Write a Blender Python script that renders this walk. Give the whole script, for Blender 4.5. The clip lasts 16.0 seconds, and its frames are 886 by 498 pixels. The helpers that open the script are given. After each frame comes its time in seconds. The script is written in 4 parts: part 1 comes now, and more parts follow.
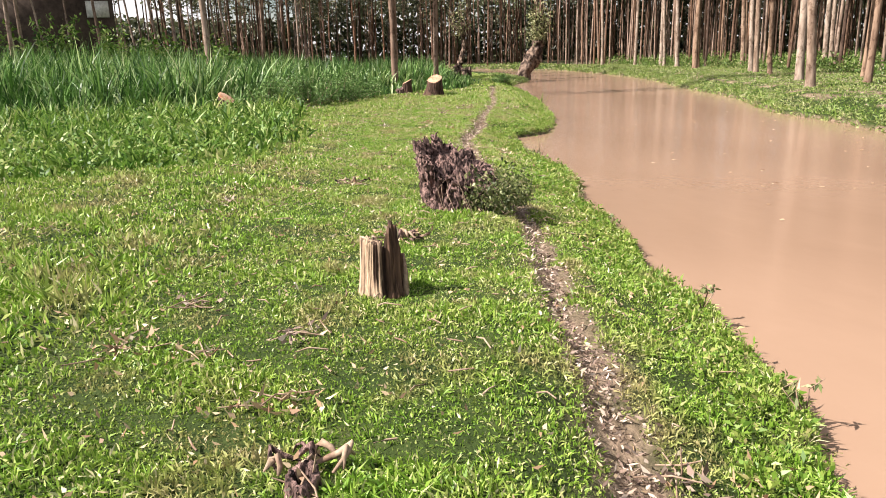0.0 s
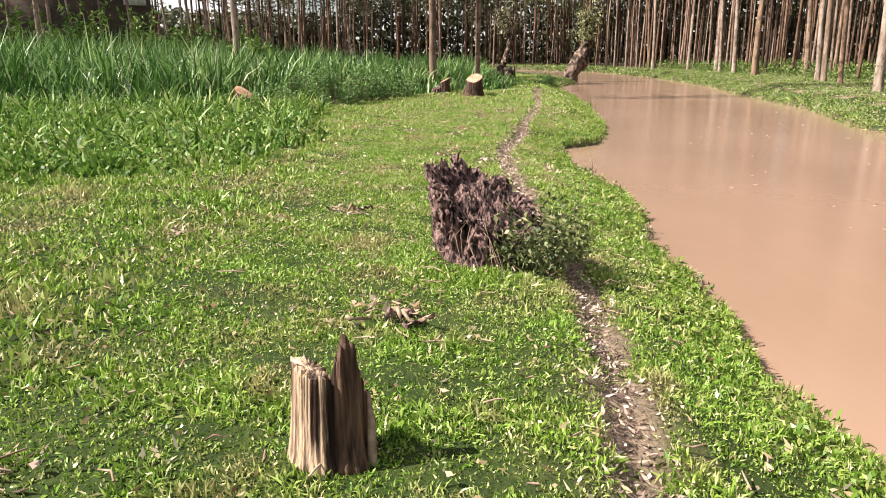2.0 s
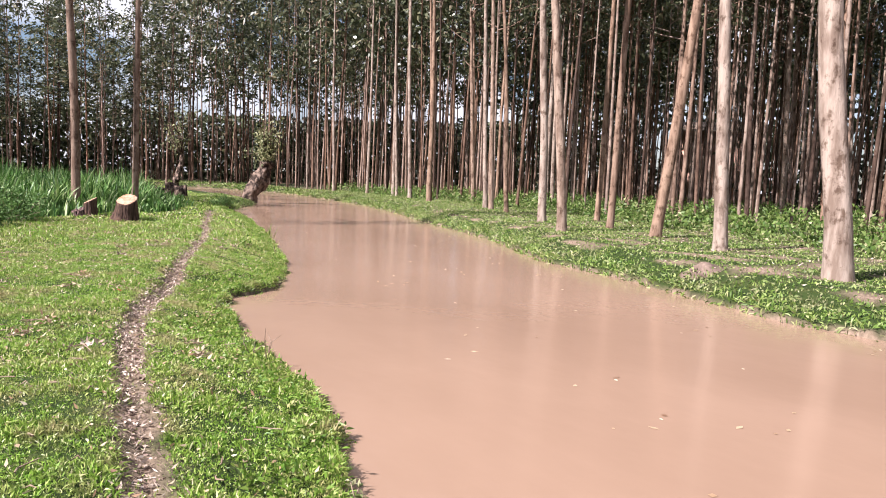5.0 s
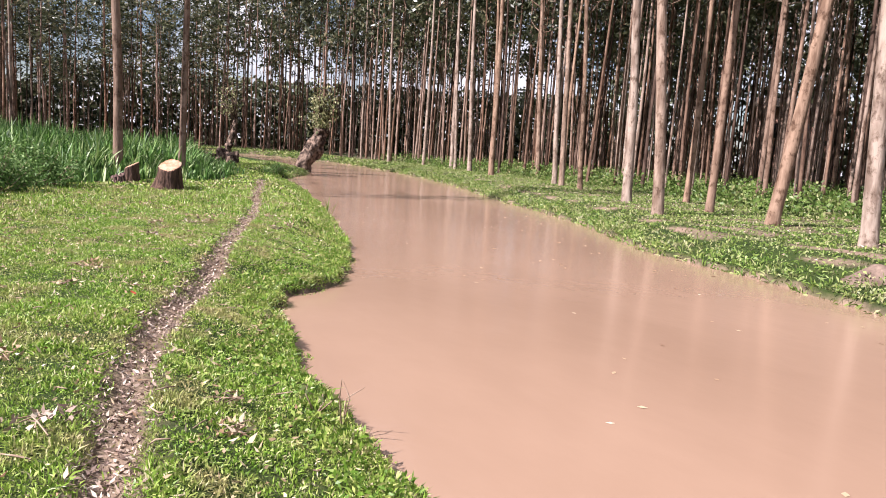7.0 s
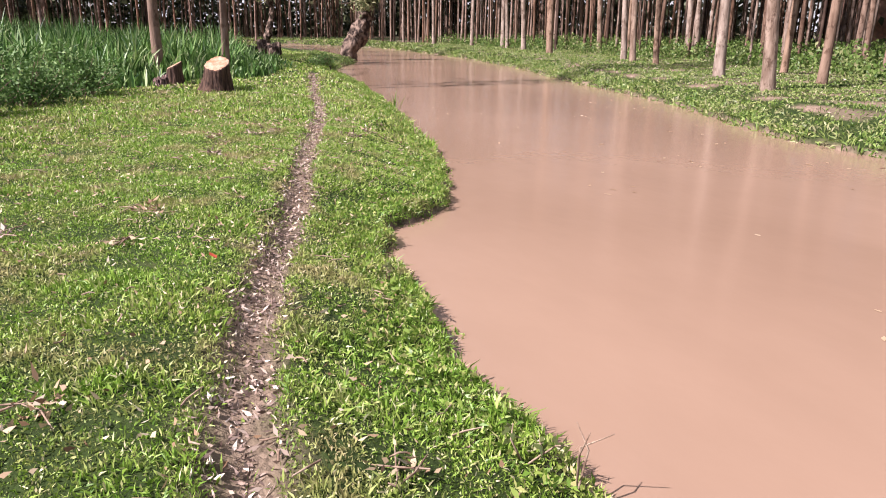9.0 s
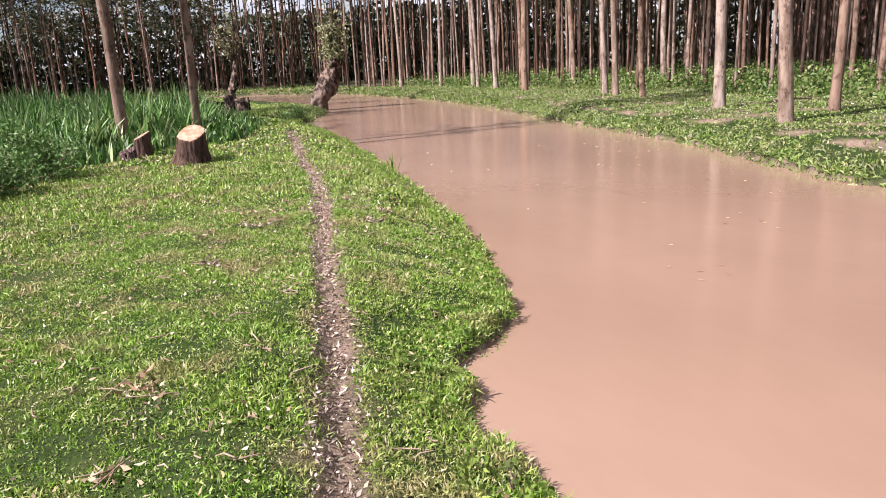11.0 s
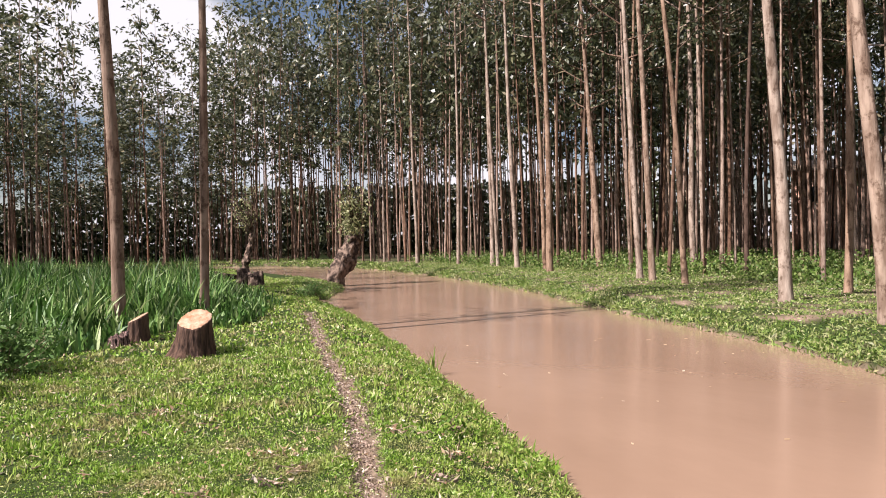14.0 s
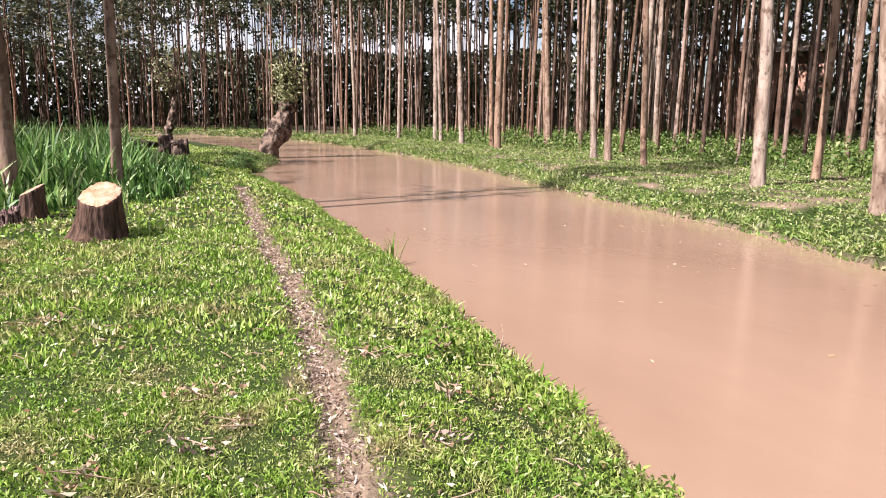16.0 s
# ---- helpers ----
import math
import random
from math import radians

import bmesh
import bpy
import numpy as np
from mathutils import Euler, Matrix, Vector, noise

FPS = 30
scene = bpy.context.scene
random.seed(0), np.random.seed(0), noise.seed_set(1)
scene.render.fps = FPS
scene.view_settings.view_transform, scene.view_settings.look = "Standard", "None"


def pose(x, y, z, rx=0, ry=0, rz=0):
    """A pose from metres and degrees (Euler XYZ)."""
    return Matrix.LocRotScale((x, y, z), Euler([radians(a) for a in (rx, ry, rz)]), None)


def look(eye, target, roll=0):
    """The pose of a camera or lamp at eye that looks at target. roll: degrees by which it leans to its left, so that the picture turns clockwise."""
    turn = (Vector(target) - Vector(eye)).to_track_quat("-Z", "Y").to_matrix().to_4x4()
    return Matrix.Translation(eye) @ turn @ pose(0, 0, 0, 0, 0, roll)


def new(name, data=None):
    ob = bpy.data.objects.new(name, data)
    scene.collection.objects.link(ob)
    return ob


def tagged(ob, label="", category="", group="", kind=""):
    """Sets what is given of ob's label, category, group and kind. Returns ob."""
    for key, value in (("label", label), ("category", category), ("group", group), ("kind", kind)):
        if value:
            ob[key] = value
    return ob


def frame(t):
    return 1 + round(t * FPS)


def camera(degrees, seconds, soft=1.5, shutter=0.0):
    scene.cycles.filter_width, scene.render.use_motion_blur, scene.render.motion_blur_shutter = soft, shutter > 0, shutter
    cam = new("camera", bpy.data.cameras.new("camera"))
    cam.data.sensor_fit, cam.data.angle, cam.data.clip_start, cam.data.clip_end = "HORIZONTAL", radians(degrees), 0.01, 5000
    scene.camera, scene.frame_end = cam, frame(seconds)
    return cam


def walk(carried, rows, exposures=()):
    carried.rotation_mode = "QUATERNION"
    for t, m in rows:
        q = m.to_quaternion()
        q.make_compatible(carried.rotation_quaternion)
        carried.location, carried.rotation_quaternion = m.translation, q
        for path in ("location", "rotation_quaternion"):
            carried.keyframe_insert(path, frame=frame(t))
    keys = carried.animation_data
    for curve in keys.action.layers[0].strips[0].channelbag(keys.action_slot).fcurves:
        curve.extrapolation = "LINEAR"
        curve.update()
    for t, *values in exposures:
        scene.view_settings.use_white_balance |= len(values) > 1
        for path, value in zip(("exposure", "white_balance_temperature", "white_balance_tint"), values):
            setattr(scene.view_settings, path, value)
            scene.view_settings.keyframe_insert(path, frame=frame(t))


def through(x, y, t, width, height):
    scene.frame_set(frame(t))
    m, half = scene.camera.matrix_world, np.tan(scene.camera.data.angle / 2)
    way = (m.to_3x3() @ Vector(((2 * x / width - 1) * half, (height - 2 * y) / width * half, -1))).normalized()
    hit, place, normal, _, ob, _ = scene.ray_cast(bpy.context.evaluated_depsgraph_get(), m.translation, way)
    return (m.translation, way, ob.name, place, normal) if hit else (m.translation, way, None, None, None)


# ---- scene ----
cam = camera(62.7, 16.0, soft=1.0)
PATH = [
    (0, (-2.903, -4.586, 1.334), (-2.707, -2.664, 0.818), -1.7),
    (0.5, (-2.746, -4.085, 1.344), (-2.539, -2.157, 0.856), 0.3),
    (1, (-2.698, -3.549, 1.321), (-2.361, -1.612, 0.956), 4.8),
    (1.5, (-2.653, -3.095, 1.272), (-2.573, -1.152, 0.808), 0.8),
    (2, (-2.587, -2.665, 1.27), (-2.492, -0.735, 0.753), -0.1),
    (2.5, (-2.457, -2.256, 1.374), (-1.830, -0.454, 0.774), 1.5),
    (3, (-2.327, -1.820, 1.46), (-1.442, -0.066, 1.082), 4.9),
    (3.5, (-2.193, -1.368, 1.489), (-1.360, 0.413, 1.122), -1.2),
    (4, (-2.048, -0.922, 1.489), (-1.207, 0.868, 1.189), -1.7),
    (4.1, (-2.012, -0.846, 1.467), (-1.146, 0.946, 1.26), -0.4),
    (6.3, (-1.457, 1.865, 1.339), (-0.544, 3.630, 1.106), 3.8),
    (6.5, (-1.395, 2.124, 1.327), (-0.527, 3.905, 1.054), 5.3),
    (7, (-1.326, 2.642, 1.298), (-0.532, 4.458, 1.029), 3.7),
    (7.5, (-1.295, 3.296, 1.269), (-0.593, 5.129, 0.886), 4.6),
    (8, (-1.353, 3.804, 1.27), (-0.829, 5.681, 0.823), 3.8),
    (8.2, (-1.401, 3.970, 1.272), (-0.861, 5.825, 0.755), 2.0),
    (10.3, (-1.464, 5.670, 1.425), (-0.695, 7.420, 0.834), 2.0),
    (10.5, (-1.473, 5.891, 1.458), (-0.735, 7.660, 0.887), 1.6),
    (11, (-1.543, 6.345, 1.53), (-0.790, 8.132, 1.04), -2.9),
    (11.5, (-1.558, 6.746, 1.548), (-0.743, 8.522, 1.125), -0.3),
    (12, (-1.476, 7.116, 1.598), (-0.659, 8.925, 1.352), 2.0),
    (12.5, (-1.380, 7.558, 1.646), (-0.675, 9.421, 1.466), -1.9),
    (13, (-1.353, 7.944, 1.645), (-0.611, 9.801, 1.667), -1.6),
    (13.5, (-1.285, 8.324, 1.691), (-0.628, 10.207, 1.83), -1.4),
    (14, (-1.275, 8.756, 1.664), (-0.496, 10.598, 1.643), -1.2),
    (14.5, (-1.225, 9.131, 1.617), (-0.450, 10.964, 1.421), -0.6),
    (15, (-1.116, 9.611, 1.582), (-0.405, 11.468, 1.37), 1.3),
    (15.5, (-1.020, 10.103, 1.545), (-0.201, 11.900, 1.231), 0.8),
    (16, (-0.940, 10.503, 1.558), (-0.013, 12.238, 1.197), 0.6),
]
walk(cam, [(t, look(eye, target, roll)) for t, eye, target, roll in PATH],
     [(0, 1.48, 6720, 13), (2.1, 1.45, 6720, 13), (3.0, 1.41, 6150, 20), (4.0, 1.48, 6100, 19), (8.0, 1.39, 6250, 23), (10.4, 1.24, 6150, 25), (11.5, 1.38, 6200, 20), (12.5, 1.44, 6350, 17), (13.0, 1.46, 6400, 17), (13.5, 1.20, 6480, 18), (14.0, 1.22, 6480, 19), (14.5, 1.42, 6380, 18), (16.0, 1.48, 6350, 20)])

# ---- world, sun, exposure ----
SUN_EL, SUN_AZ = radians(46), math.atan2(-0.13, -0.99)
sun_dir = Vector((math.cos(SUN_AZ) * math.cos(SUN_EL), math.sin(SUN_AZ) * math.cos(SUN_EL), math.sin(SUN_EL)))
world = bpy.data.worlds.new("sky")
scene.world = world
world.use_nodes = True
wn, wl = world.node_tree.nodes, world.node_tree.links
wn.clear()
w_out, w_bg = wn.new("ShaderNodeOutputWorld"), wn.new("ShaderNodeBackground")
w_sky = wn.new("ShaderNodeTexSky")
w_sky.sky_type, w_sky.sun_disc = "NISHITA", False
w_sky.sun_elevation, w_sky.sun_rotation = SUN_EL, math.pi / 2 - SUN_AZ
w_tc, w_noise, w_ramp, w_mix = (wn.new(k) for k in ("ShaderNodeTexCoord", "ShaderNodeTexNoise", "ShaderNodeValToRGB", "ShaderNodeMix"))
w_mix.data_type = "RGBA"
w_map = wn.new("ShaderNodeMapping")
w_map.inputs["Scale"].default_value = (1.0, 1.0, 1.9)
w_noise.inputs["Scale"].default_value, w_noise.inputs["Detail"].default_value = 3.1, 7
w_ramp.color_ramp.elements[0].position, w_ramp.color_ramp.elements[1].position = 0.42, 0.53
wl.new(w_tc.outputs["Generated"], w_map.inputs["Vector"])
wl.new(w_map.outputs[0], w_noise.inputs["Vector"])
wl.new(w_noise.outputs[0], w_ramp.inputs[0])
wl.new(w_ramp.outputs[0], w_mix.inputs[0])
wl.new(w_sky.outputs[0], w_mix.inputs["A"])
w_mix.inputs["B"].default_value = (9.8, 9.9, 10.1, 1)
wl.new(w_mix.outputs["Result"], w_bg.inputs["Color"])
w_bg.inputs["Strength"].default_value = 0.0425
wl.new(w_bg.outputs[0], w_out.inputs[0])
sun = new("sun", bpy.data.lights.new("sun", "SUN"))
sun.data.energy, sun.data.angle, sun.data.color = 5.0, radians(0.5), (1.0, 0.95, 0.87)
sun.matrix_world = look(sun_dir * 60, (0, 0, 0))


# ---- materials ----
def material(name):
    m = bpy.data.materials.new(name)
    m.use_nodes = True
    n, l = m.node_tree.nodes, m.node_tree.links
    return m, n, l, n["Principled BSDF"]


def ramp(n, stops):
    r = n.new("ShaderNodeValToRGB")
    e = r.color_ramp.elements
    while len(e) < len(stops):
        e.new(0.5)
    for k, (p, c) in enumerate(stops):
        e[k].position, e[k].color = p, (*c, 1)
    return r


def noise_at(n, l, scale, detail=4.0, stretch=(1, 1, 1), rough=0.55, source="Position"):
    g = n.new("ShaderNodeNewGeometry") if source == "Position" else n.new("ShaderNodeTexCoord")
    mp, tx = n.new("ShaderNodeMapping"), n.new("ShaderNodeTexNoise")
    mp.inputs["Scale"].default_value = stretch
    tx.inputs["Scale"].default_value, tx.inputs["Detail"].default_value, tx.inputs["Roughness"].default_value = scale, detail, rough
    l.new(g.outputs[source], mp.inputs["Vector"])
    l.new(mp.outputs[0], tx.inputs["Vector"])
    return tx.outputs[0]


def mix(n, l, fac, a, b, mode="MIX"):
    x = n.new("ShaderNodeMix")
    x.data_type, x.blend_type = "RGBA", mode
    for key, v in (("Factor", fac), ("A", a), ("B", b)):
        s = x.inputs[0] if key == "Factor" else x.inputs[key]
        if isinstance(v, (int, float)):
            s.default_value = v
        elif isinstance(v, tuple):
            s.default_value = (*v, 1)
        else:
            l.new(v, s)
    return x.outputs["Result"]


def bump(n, l, height, strength, distance, bsdf):
    b = n.new("ShaderNodeBump")
    b.inputs["Strength"].default_value, b.inputs["Distance"].default_value = strength, distance
    l.new(height, b.inputs["Height"])
    l.new(b.outputs[0], bsdf.inputs["Normal"])


def leaf_material(name, stops, rough=0.5, through=0.3, patch=None, patch_scale=0.8, spec=0.35, straw=None):
    """Leaves and blades: each has its own tint; patches shift slowly across the place."""
    m, n, l, p = material(name)
    g = n.new("ShaderNodeNewGeometry")
    r = ramp(n, stops)
    l.new(g.outputs["Random Per Island"], r.inputs[0])
    col = r.outputs[0]
    if patch:
        pr = ramp(n, [(0.38, (0, 0, 0)), (0.62, (1, 1, 1))])
        l.new(noise_at(n, l, patch_scale, 5), pr.inputs[0])
        sc = n.new("ShaderNodeMath")
        sc.operation = "MULTIPLY"
        sc.inputs[1].default_value = 0.6
        l.new(pr.outputs[0], sc.inputs[0])
        col = mix(n, l, sc.outputs[0], col, mix(n, l, 1.0, col, patch, "MULTIPLY"))
    if straw:
        dr = ramp(n, [(0.51, (0, 0, 0)), (0.65, (0.66, 0.66, 0.66))])
        l.new(noise_at(n, l, 1.5, 6, rough=0.65), dr.inputs[0])
        col = mix(n, l, dr.outputs[0], col, straw)
    l.new(col, p.inputs["Base Color"])
    p.inputs["Roughness"].default_value, p.inputs["Specular IOR Level"].default_value = rough, spec
    t, mx = n.new("ShaderNodeBsdfTranslucent"), n.new("ShaderNodeMixShader")
    l.new(col, t.inputs["Color"])
    mx.inputs[0].default_value = through
    l.new(p.outputs[0], mx.inputs[1])
    l.new(t.outputs[0], mx.inputs[2])
    l.new(mx.outputs[0], n["Material Output"].inputs[0])
    return m


def bark_material(name, pale, dark, red, streak=(4, 4, 0.9), bump_d=0.02, patch_stop=(0.38, 0.6), joined=False):
    m, n, l, p = material(name)
    streaks = ramp(n, [(patch_stop[0], (0.52, 0.47, 0.44)), (patch_stop[1], (1.06, 1.06, 1.06))])
    l.new(noise_at(n, l, 1.6, 6, streak), streaks.inputs[0])
    if joined:
        pick = n.new("ShaderNodeNewGeometry").outputs["Random Per Island"]
    else:
        pick = n.new("ShaderNodeObjectInfo").outputs["Random"]
    tone = ramp(n, [(0.0, pale), (0.4, pale), (0.62, red), (1.0, dark)])
    l.new(pick, tone.inputs[0])
    col = mix(n, l, 1.0, tone.outputs[0], streaks.outputs[0], "MULTIPLY")
    blot = ramp(n, [(0.38, (0.42, 0.36, 0.32)), (0.48, (1, 1, 1))])
    l.new(noise_at(n, l, 5.0, 6, (1, 1, 0.75), 0.7), blot.inputs[0])
    col = mix(n, l, 1.0, col, blot.outputs[0], "MULTIPLY")
    l.new(col, p.inputs["Base Color"])
    p.inputs["Roughness"].default_value, p.inputs["Specular IOR Level"].default_value = 0.8, 0.2
    bump(n, l, noise_at(n, l, 9.0, 6, (3, 3, 0.5)), 0.8, bump_d, p)
    return m


def plain_material(name, a, b, scale, rough=0.85, stretch=(1, 1, 1), bump_d=0.01, spec=0.2, detail=6, lo=0.35, hi=0.65):
    m, n, l, p = material(name)
    r = ramp(n, [(lo, a), (hi, b)])
    t = noise_at(n, l, scale, detail, stretch)
    l.new(t, r.inputs[0])
    fine = ramp(n, [(0.3, (0.7, 0.7, 0.7)), (0.7, (1.15, 1.15, 1.15))])
    l.new(noise_at(n, l, scale * 5, 3, stretch), fine.inputs[0])
    l.new(mix(n, l, 1.0, r.outputs[0], fine.outputs[0], "MULTIPLY"), p.inputs["Base Color"])
    p.inputs["Roughness"].default_value, p.inputs["Specular IOR Level"].default_value = rough, spec
    if bump_d:
        bump(n, l, t, 0.9, bump_d, p)
    return m


GRASS = leaf_material("short_grass", [(0.0, (0.075, 0.150, 0.016)), (0.3, (0.165, 0.262, 0.034)), (0.6, (0.255, 0.355, 0.060)), (0.83, (0.38, 0.425, 0.130)), (0.94, (0.49, 0.43, 0.24)), (1.0, (0.64, 0.56, 0.41))], 0.45, 0.24, (0.68, 0.95, 0.55), 0.9, 0.35, (0.37, 0.275, 0.16))
BANK_WEED = leaf_material("bank_weed_leaf", [(0.0, (0.07, 0.14, 0.016)), (0.4, (0.15, 0.245, 0.035)), (0.8, (0.28, 0.34, 0.085)), (1.0, (0.46, 0.40, 0.19))], 0.42, 0.32, (0.7, 0.9, 0.6), 1.3)
REED = leaf_material("reed_leaf", [(0.0, (0.014, 0.048, 0.008)), (0.45, (0.072, 0.160, 0.028)), (0.8, (0.20, 0.30, 0.085)), (1.0, (0.45, 0.48, 0.26))], 0.48, 0.25, (0.5, 0.78, 0.6), 0.6, 0.4)
MEADOW = leaf_material("meadow_leaf", [(0.0, (0.03, 0.08, 0.010)), (0.4, (0.11, 0.20, 0.028)), (0.8, (0.23, 0.32, 0.07)), (1.0, (0.42, 0.42, 0.19))], 0.5, 0.3, (0.5, 0.75, 0.5), 0.7, 0.3)
UNDERGROWTH = leaf_material("undergrowth_leaf", [(0.0, (0.05, 0.095, 0.018)), (0.5, (0.11, 0.17, 0.035)), (0.85, (0.21, 0.26, 0.085)), (1.0, (0.36, 0.33, 0.18))], 0.5, 0.3, (0.7, 0.9, 0.6), 0.4)
SHRUB = leaf_material("shrub_leaf", [(0.0, (0.045, 0.10, 0.022)), (0.6, (0.09, 0.175, 0.042)), (1.0, (0.19, 0.28, 0.095))], 0.55, 0.3, spec=0.3)
FAR_WEED = leaf_material("far_bank_weed", [(0.0, (0.07, 0.13, 0.022)), (0.45, (0.165, 0.235, 0.05)), (0.8, (0.28, 0.32, 0.10)), (1.0, (0.44, 0.40, 0.23))], 0.5, 0.3, (0.75, 0.95, 0.7), 0.4, 0.35, (0.33, 0.285, 0.19))
EUC_LEAF = leaf_material("eucalyptus_leaf", [(0.0, (0.022, 0.030, 0.015)), (0.5, (0.060, 0.074, 0.034)), (0.85, (0.135, 0.145, 0.075)), (1.0, (0.27, 0.22, 0.14))], 0.40, 0.33, (0.85, 0.85, 0.8), 0.12, 0.5)
POLLARD_LEAF = leaf_material("pollard_leaf", [(0.0, (0.05, 0.062, 0.02)), (0.5, (0.17, 0.19, 0.075)), (1.0, (0.50, 0.48, 0.27))], 0.55, 0.3)
VINE_LEAF = leaf_material("vine_leaf", [(0.0, (0.03, 0.05, 0.015)), (0.5, (0.10, 0.13, 0.04)), (0.8, (0.20, 0.23, 0.08)), (1.0, (0.40, 0.36, 0.22))], 0.5, 0.3)
DRY_LEAF = leaf_material("dry_leaf", [(0.0, (0.15, 0.08, 0.045)), (0.35, (0.32, 0.21, 0.125)), (0.8, (0.46, 0.36, 0.24)), (1.0, (0.60, 0.53, 0.41))], 0.6, 0.12)
RED_LEAF = leaf_material("red_leaf", [(0.0, (0.30, 0.05, 0.02)), (1.0, (0.36, 0.07, 0.03))], 0.6, 0.1, (0.7, 0.7, 0.7), 30)
PATH_LITTER = leaf_material("path_litter", [(0.0, (0.08, 0.05, 0.04)), (0.45, (0.26, 0.185, 0.148)), (0.82, (0.41, 0.325, 0.265)), (1.0, (0.60, 0.51, 0.43))], 0.7, 0.05)
EUC_BARK = bark_material("eucalyptus_bark", (0.32, 0.255, 0.21), (0.19, 0.13, 0.10), (0.27, 0.18, 0.125))
PLANT_BARK = bark_material("plantation_bark", (0.28, 0.21, 0.17), (0.075, 0.048, 0.037), (0.21, 0.13, 0.09))
FIELD_BARK = bark_material("field_bark", (0.27, 0.205, 0.165), (0.19, 0.13, 0.10), (0.23, 0.16, 0.12))
FAR_BARK = bark_material("forest_bark", (0.28, 0.20, 0.16), (0.05, 0.032, 0.024), (0.21, 0.122, 0.08), joined=True)
GNARLED_BARK = plain_material("gnarled_bark", (0.028, 0.018, 0.014), (0.21, 0.148, 0.115), 3.5, 0.9, (1.5, 1.5, 1.0), 0.14, lo=0.42, hi=0.60)
STUMP_BARK = plain_material("stump_bark", (0.022, 0.012, 0.009), (0.12, 0.07, 0.05), 6, 0.9, (2.5, 2.5, 0.4), 0.05)
CUT_WOOD = plain_material("cut_wood", (0.31, 0.13, 0.065), (0.43, 0.30, 0.215), 9, 0.7, (1, 1, 1), 0.006)
SPLINTER_WOOD = plain_material("splintered_wood", (0.045, 0.024, 0.017), (0.50, 0.36, 0.25), 7, 0.8, (4, 4, 0.3), 0.03, lo=0.40, hi=0.56)
DARK_WOOD = plain_material("dark_heartwood", (0.022, 0.012, 0.009), (0.15, 0.088, 0.06), 7, 0.85, (4, 4, 0.3), 0.03, lo=0.38, hi=0.62)
# purple-brown wood; the near-black tone paints the shade of its pits into the colour
ROTTEN_WOOD = plain_material("rotten_wood", (0.010, 0.006, 0.006), (0.31, 0.197, 0.176), 16, 0.95, (2.2, 2.2, 0.6), 0.06, lo=0.40, hi=0.64)
MUD_WALL = plain_material("mud_wall", (0.06, 0.042, 0.035), (0.10, 0.072, 0.058), 1.2, 0.9)
ROOF_TIN = plain_material("roof_tin", (0.16, 0.11, 0.08), (0.30, 0.23, 0.18), 0.8, 0.55)
PINK_WALL = plain_material("pink_wall", (0.55, 0.30, 0.22), (0.66, 0.40, 0.31), 0.7, 0.85)
WHITE_BOARD = plain_material("white_board", (0.66, 0.63, 0.60), (0.8, 0.78, 0.75), 1.5, 0.7)
WINDOW_DARK = plain_material("window_dark", (0.02, 0.02, 0.022), (0.035, 0.035, 0.04), 2, 0.3)
TWIG = plain_material("twig_bark", (0.16, 0.10, 0.07), (0.36, 0.27, 0.20), 12, 0.85)
CLOD = plain_material("bare_clay", (0.09, 0.062, 0.048), (0.175, 0.125, 0.10), 4, 0.95, bump_d=0.03)

# muddy water: opaque silt under a smooth, barely rippled surface
WATER, n, l, p = material("muddy_water")
r = ramp(n, [(0.3, (0.212, 0.136, 0.095)), (0.7, (0.262, 0.172, 0.123))])
l.new(noise_at(n, l, 0.35, 5, (1, 0.5, 1)), r.inputs[0])
l.new(r.outputs[0], p.inputs["Base Color"])
p.inputs["Roughness"].default_value, p.inputs["IOR"].default_value = 0.17, 1.33
bump(n, l, noise_at(n, l, 2.4, 5, (1.0, 0.65, 1)), 0.15, 0.03, p)

# soil and thatch, coloured near black for the shade between blades; the worn path
SOIL, n, l, p = material("shade_darkened_soil_and_thatch")
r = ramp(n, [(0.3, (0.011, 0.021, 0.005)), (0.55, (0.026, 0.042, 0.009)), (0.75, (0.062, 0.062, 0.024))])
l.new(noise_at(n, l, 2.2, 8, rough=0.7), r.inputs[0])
r2 = ramp(n, [(0.3, (0.11, 0.078, 0.055)), (0.7, (0.27, 0.195, 0.145))])
l.new(noise_at(n, l, 14, 6, rough=0.7), r2.inputs[0])
at = n.new("ShaderNodeAttribute")
at.attribute_name = "bare"
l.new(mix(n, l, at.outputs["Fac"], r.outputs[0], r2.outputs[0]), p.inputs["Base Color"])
p.inputs["Roughness"].default_value, p.inputs["Specular IOR Level"].default_value = 0.95, 0.15
bump(n, l, noise_at(n, l, 22, 5), 1.0, 0.03, p)

# ---- the plan: river banks, path, fields (metres) ----
NEAR_BANK = [(-2.30, -57.50), (-1.72, -13.80), (-1.38, -5.75), (-1.17, -2.35), (-0.93, -1.78), (-0.80, -1.05), (-0.72, -0.23), (-0.74, 0.57), (-0.57, 1.84), (-0.52, 2.64), (-0.46, 3.45), (-0.20, 4.54), (-0.07, 5.17), (-0.06, 5.86), (-0.11, 6.67), (-0.17, 7.70), (-0.03, 8.62), (-0.03, 9.54), (0.23, 10.33), (0.57, 10.67), (0.92, 10.87), (1.21, 11.44), (1.45, 12.19), (1.98, 14.03), (2.36, 16.10), (2.82, 18.75), (3.16, 20.70), (3.79, 25.18), (4.31, 29.90), (4.43, 32.55), (4.25, 33.92), (5.29, 35.65), (7.13, 40.25), (7.59, 43.70), (7.30, 50.30), (5.80, 61.50), (0.00, 70.50), (-16.10, 76.50), (-59.80, 84.50)]
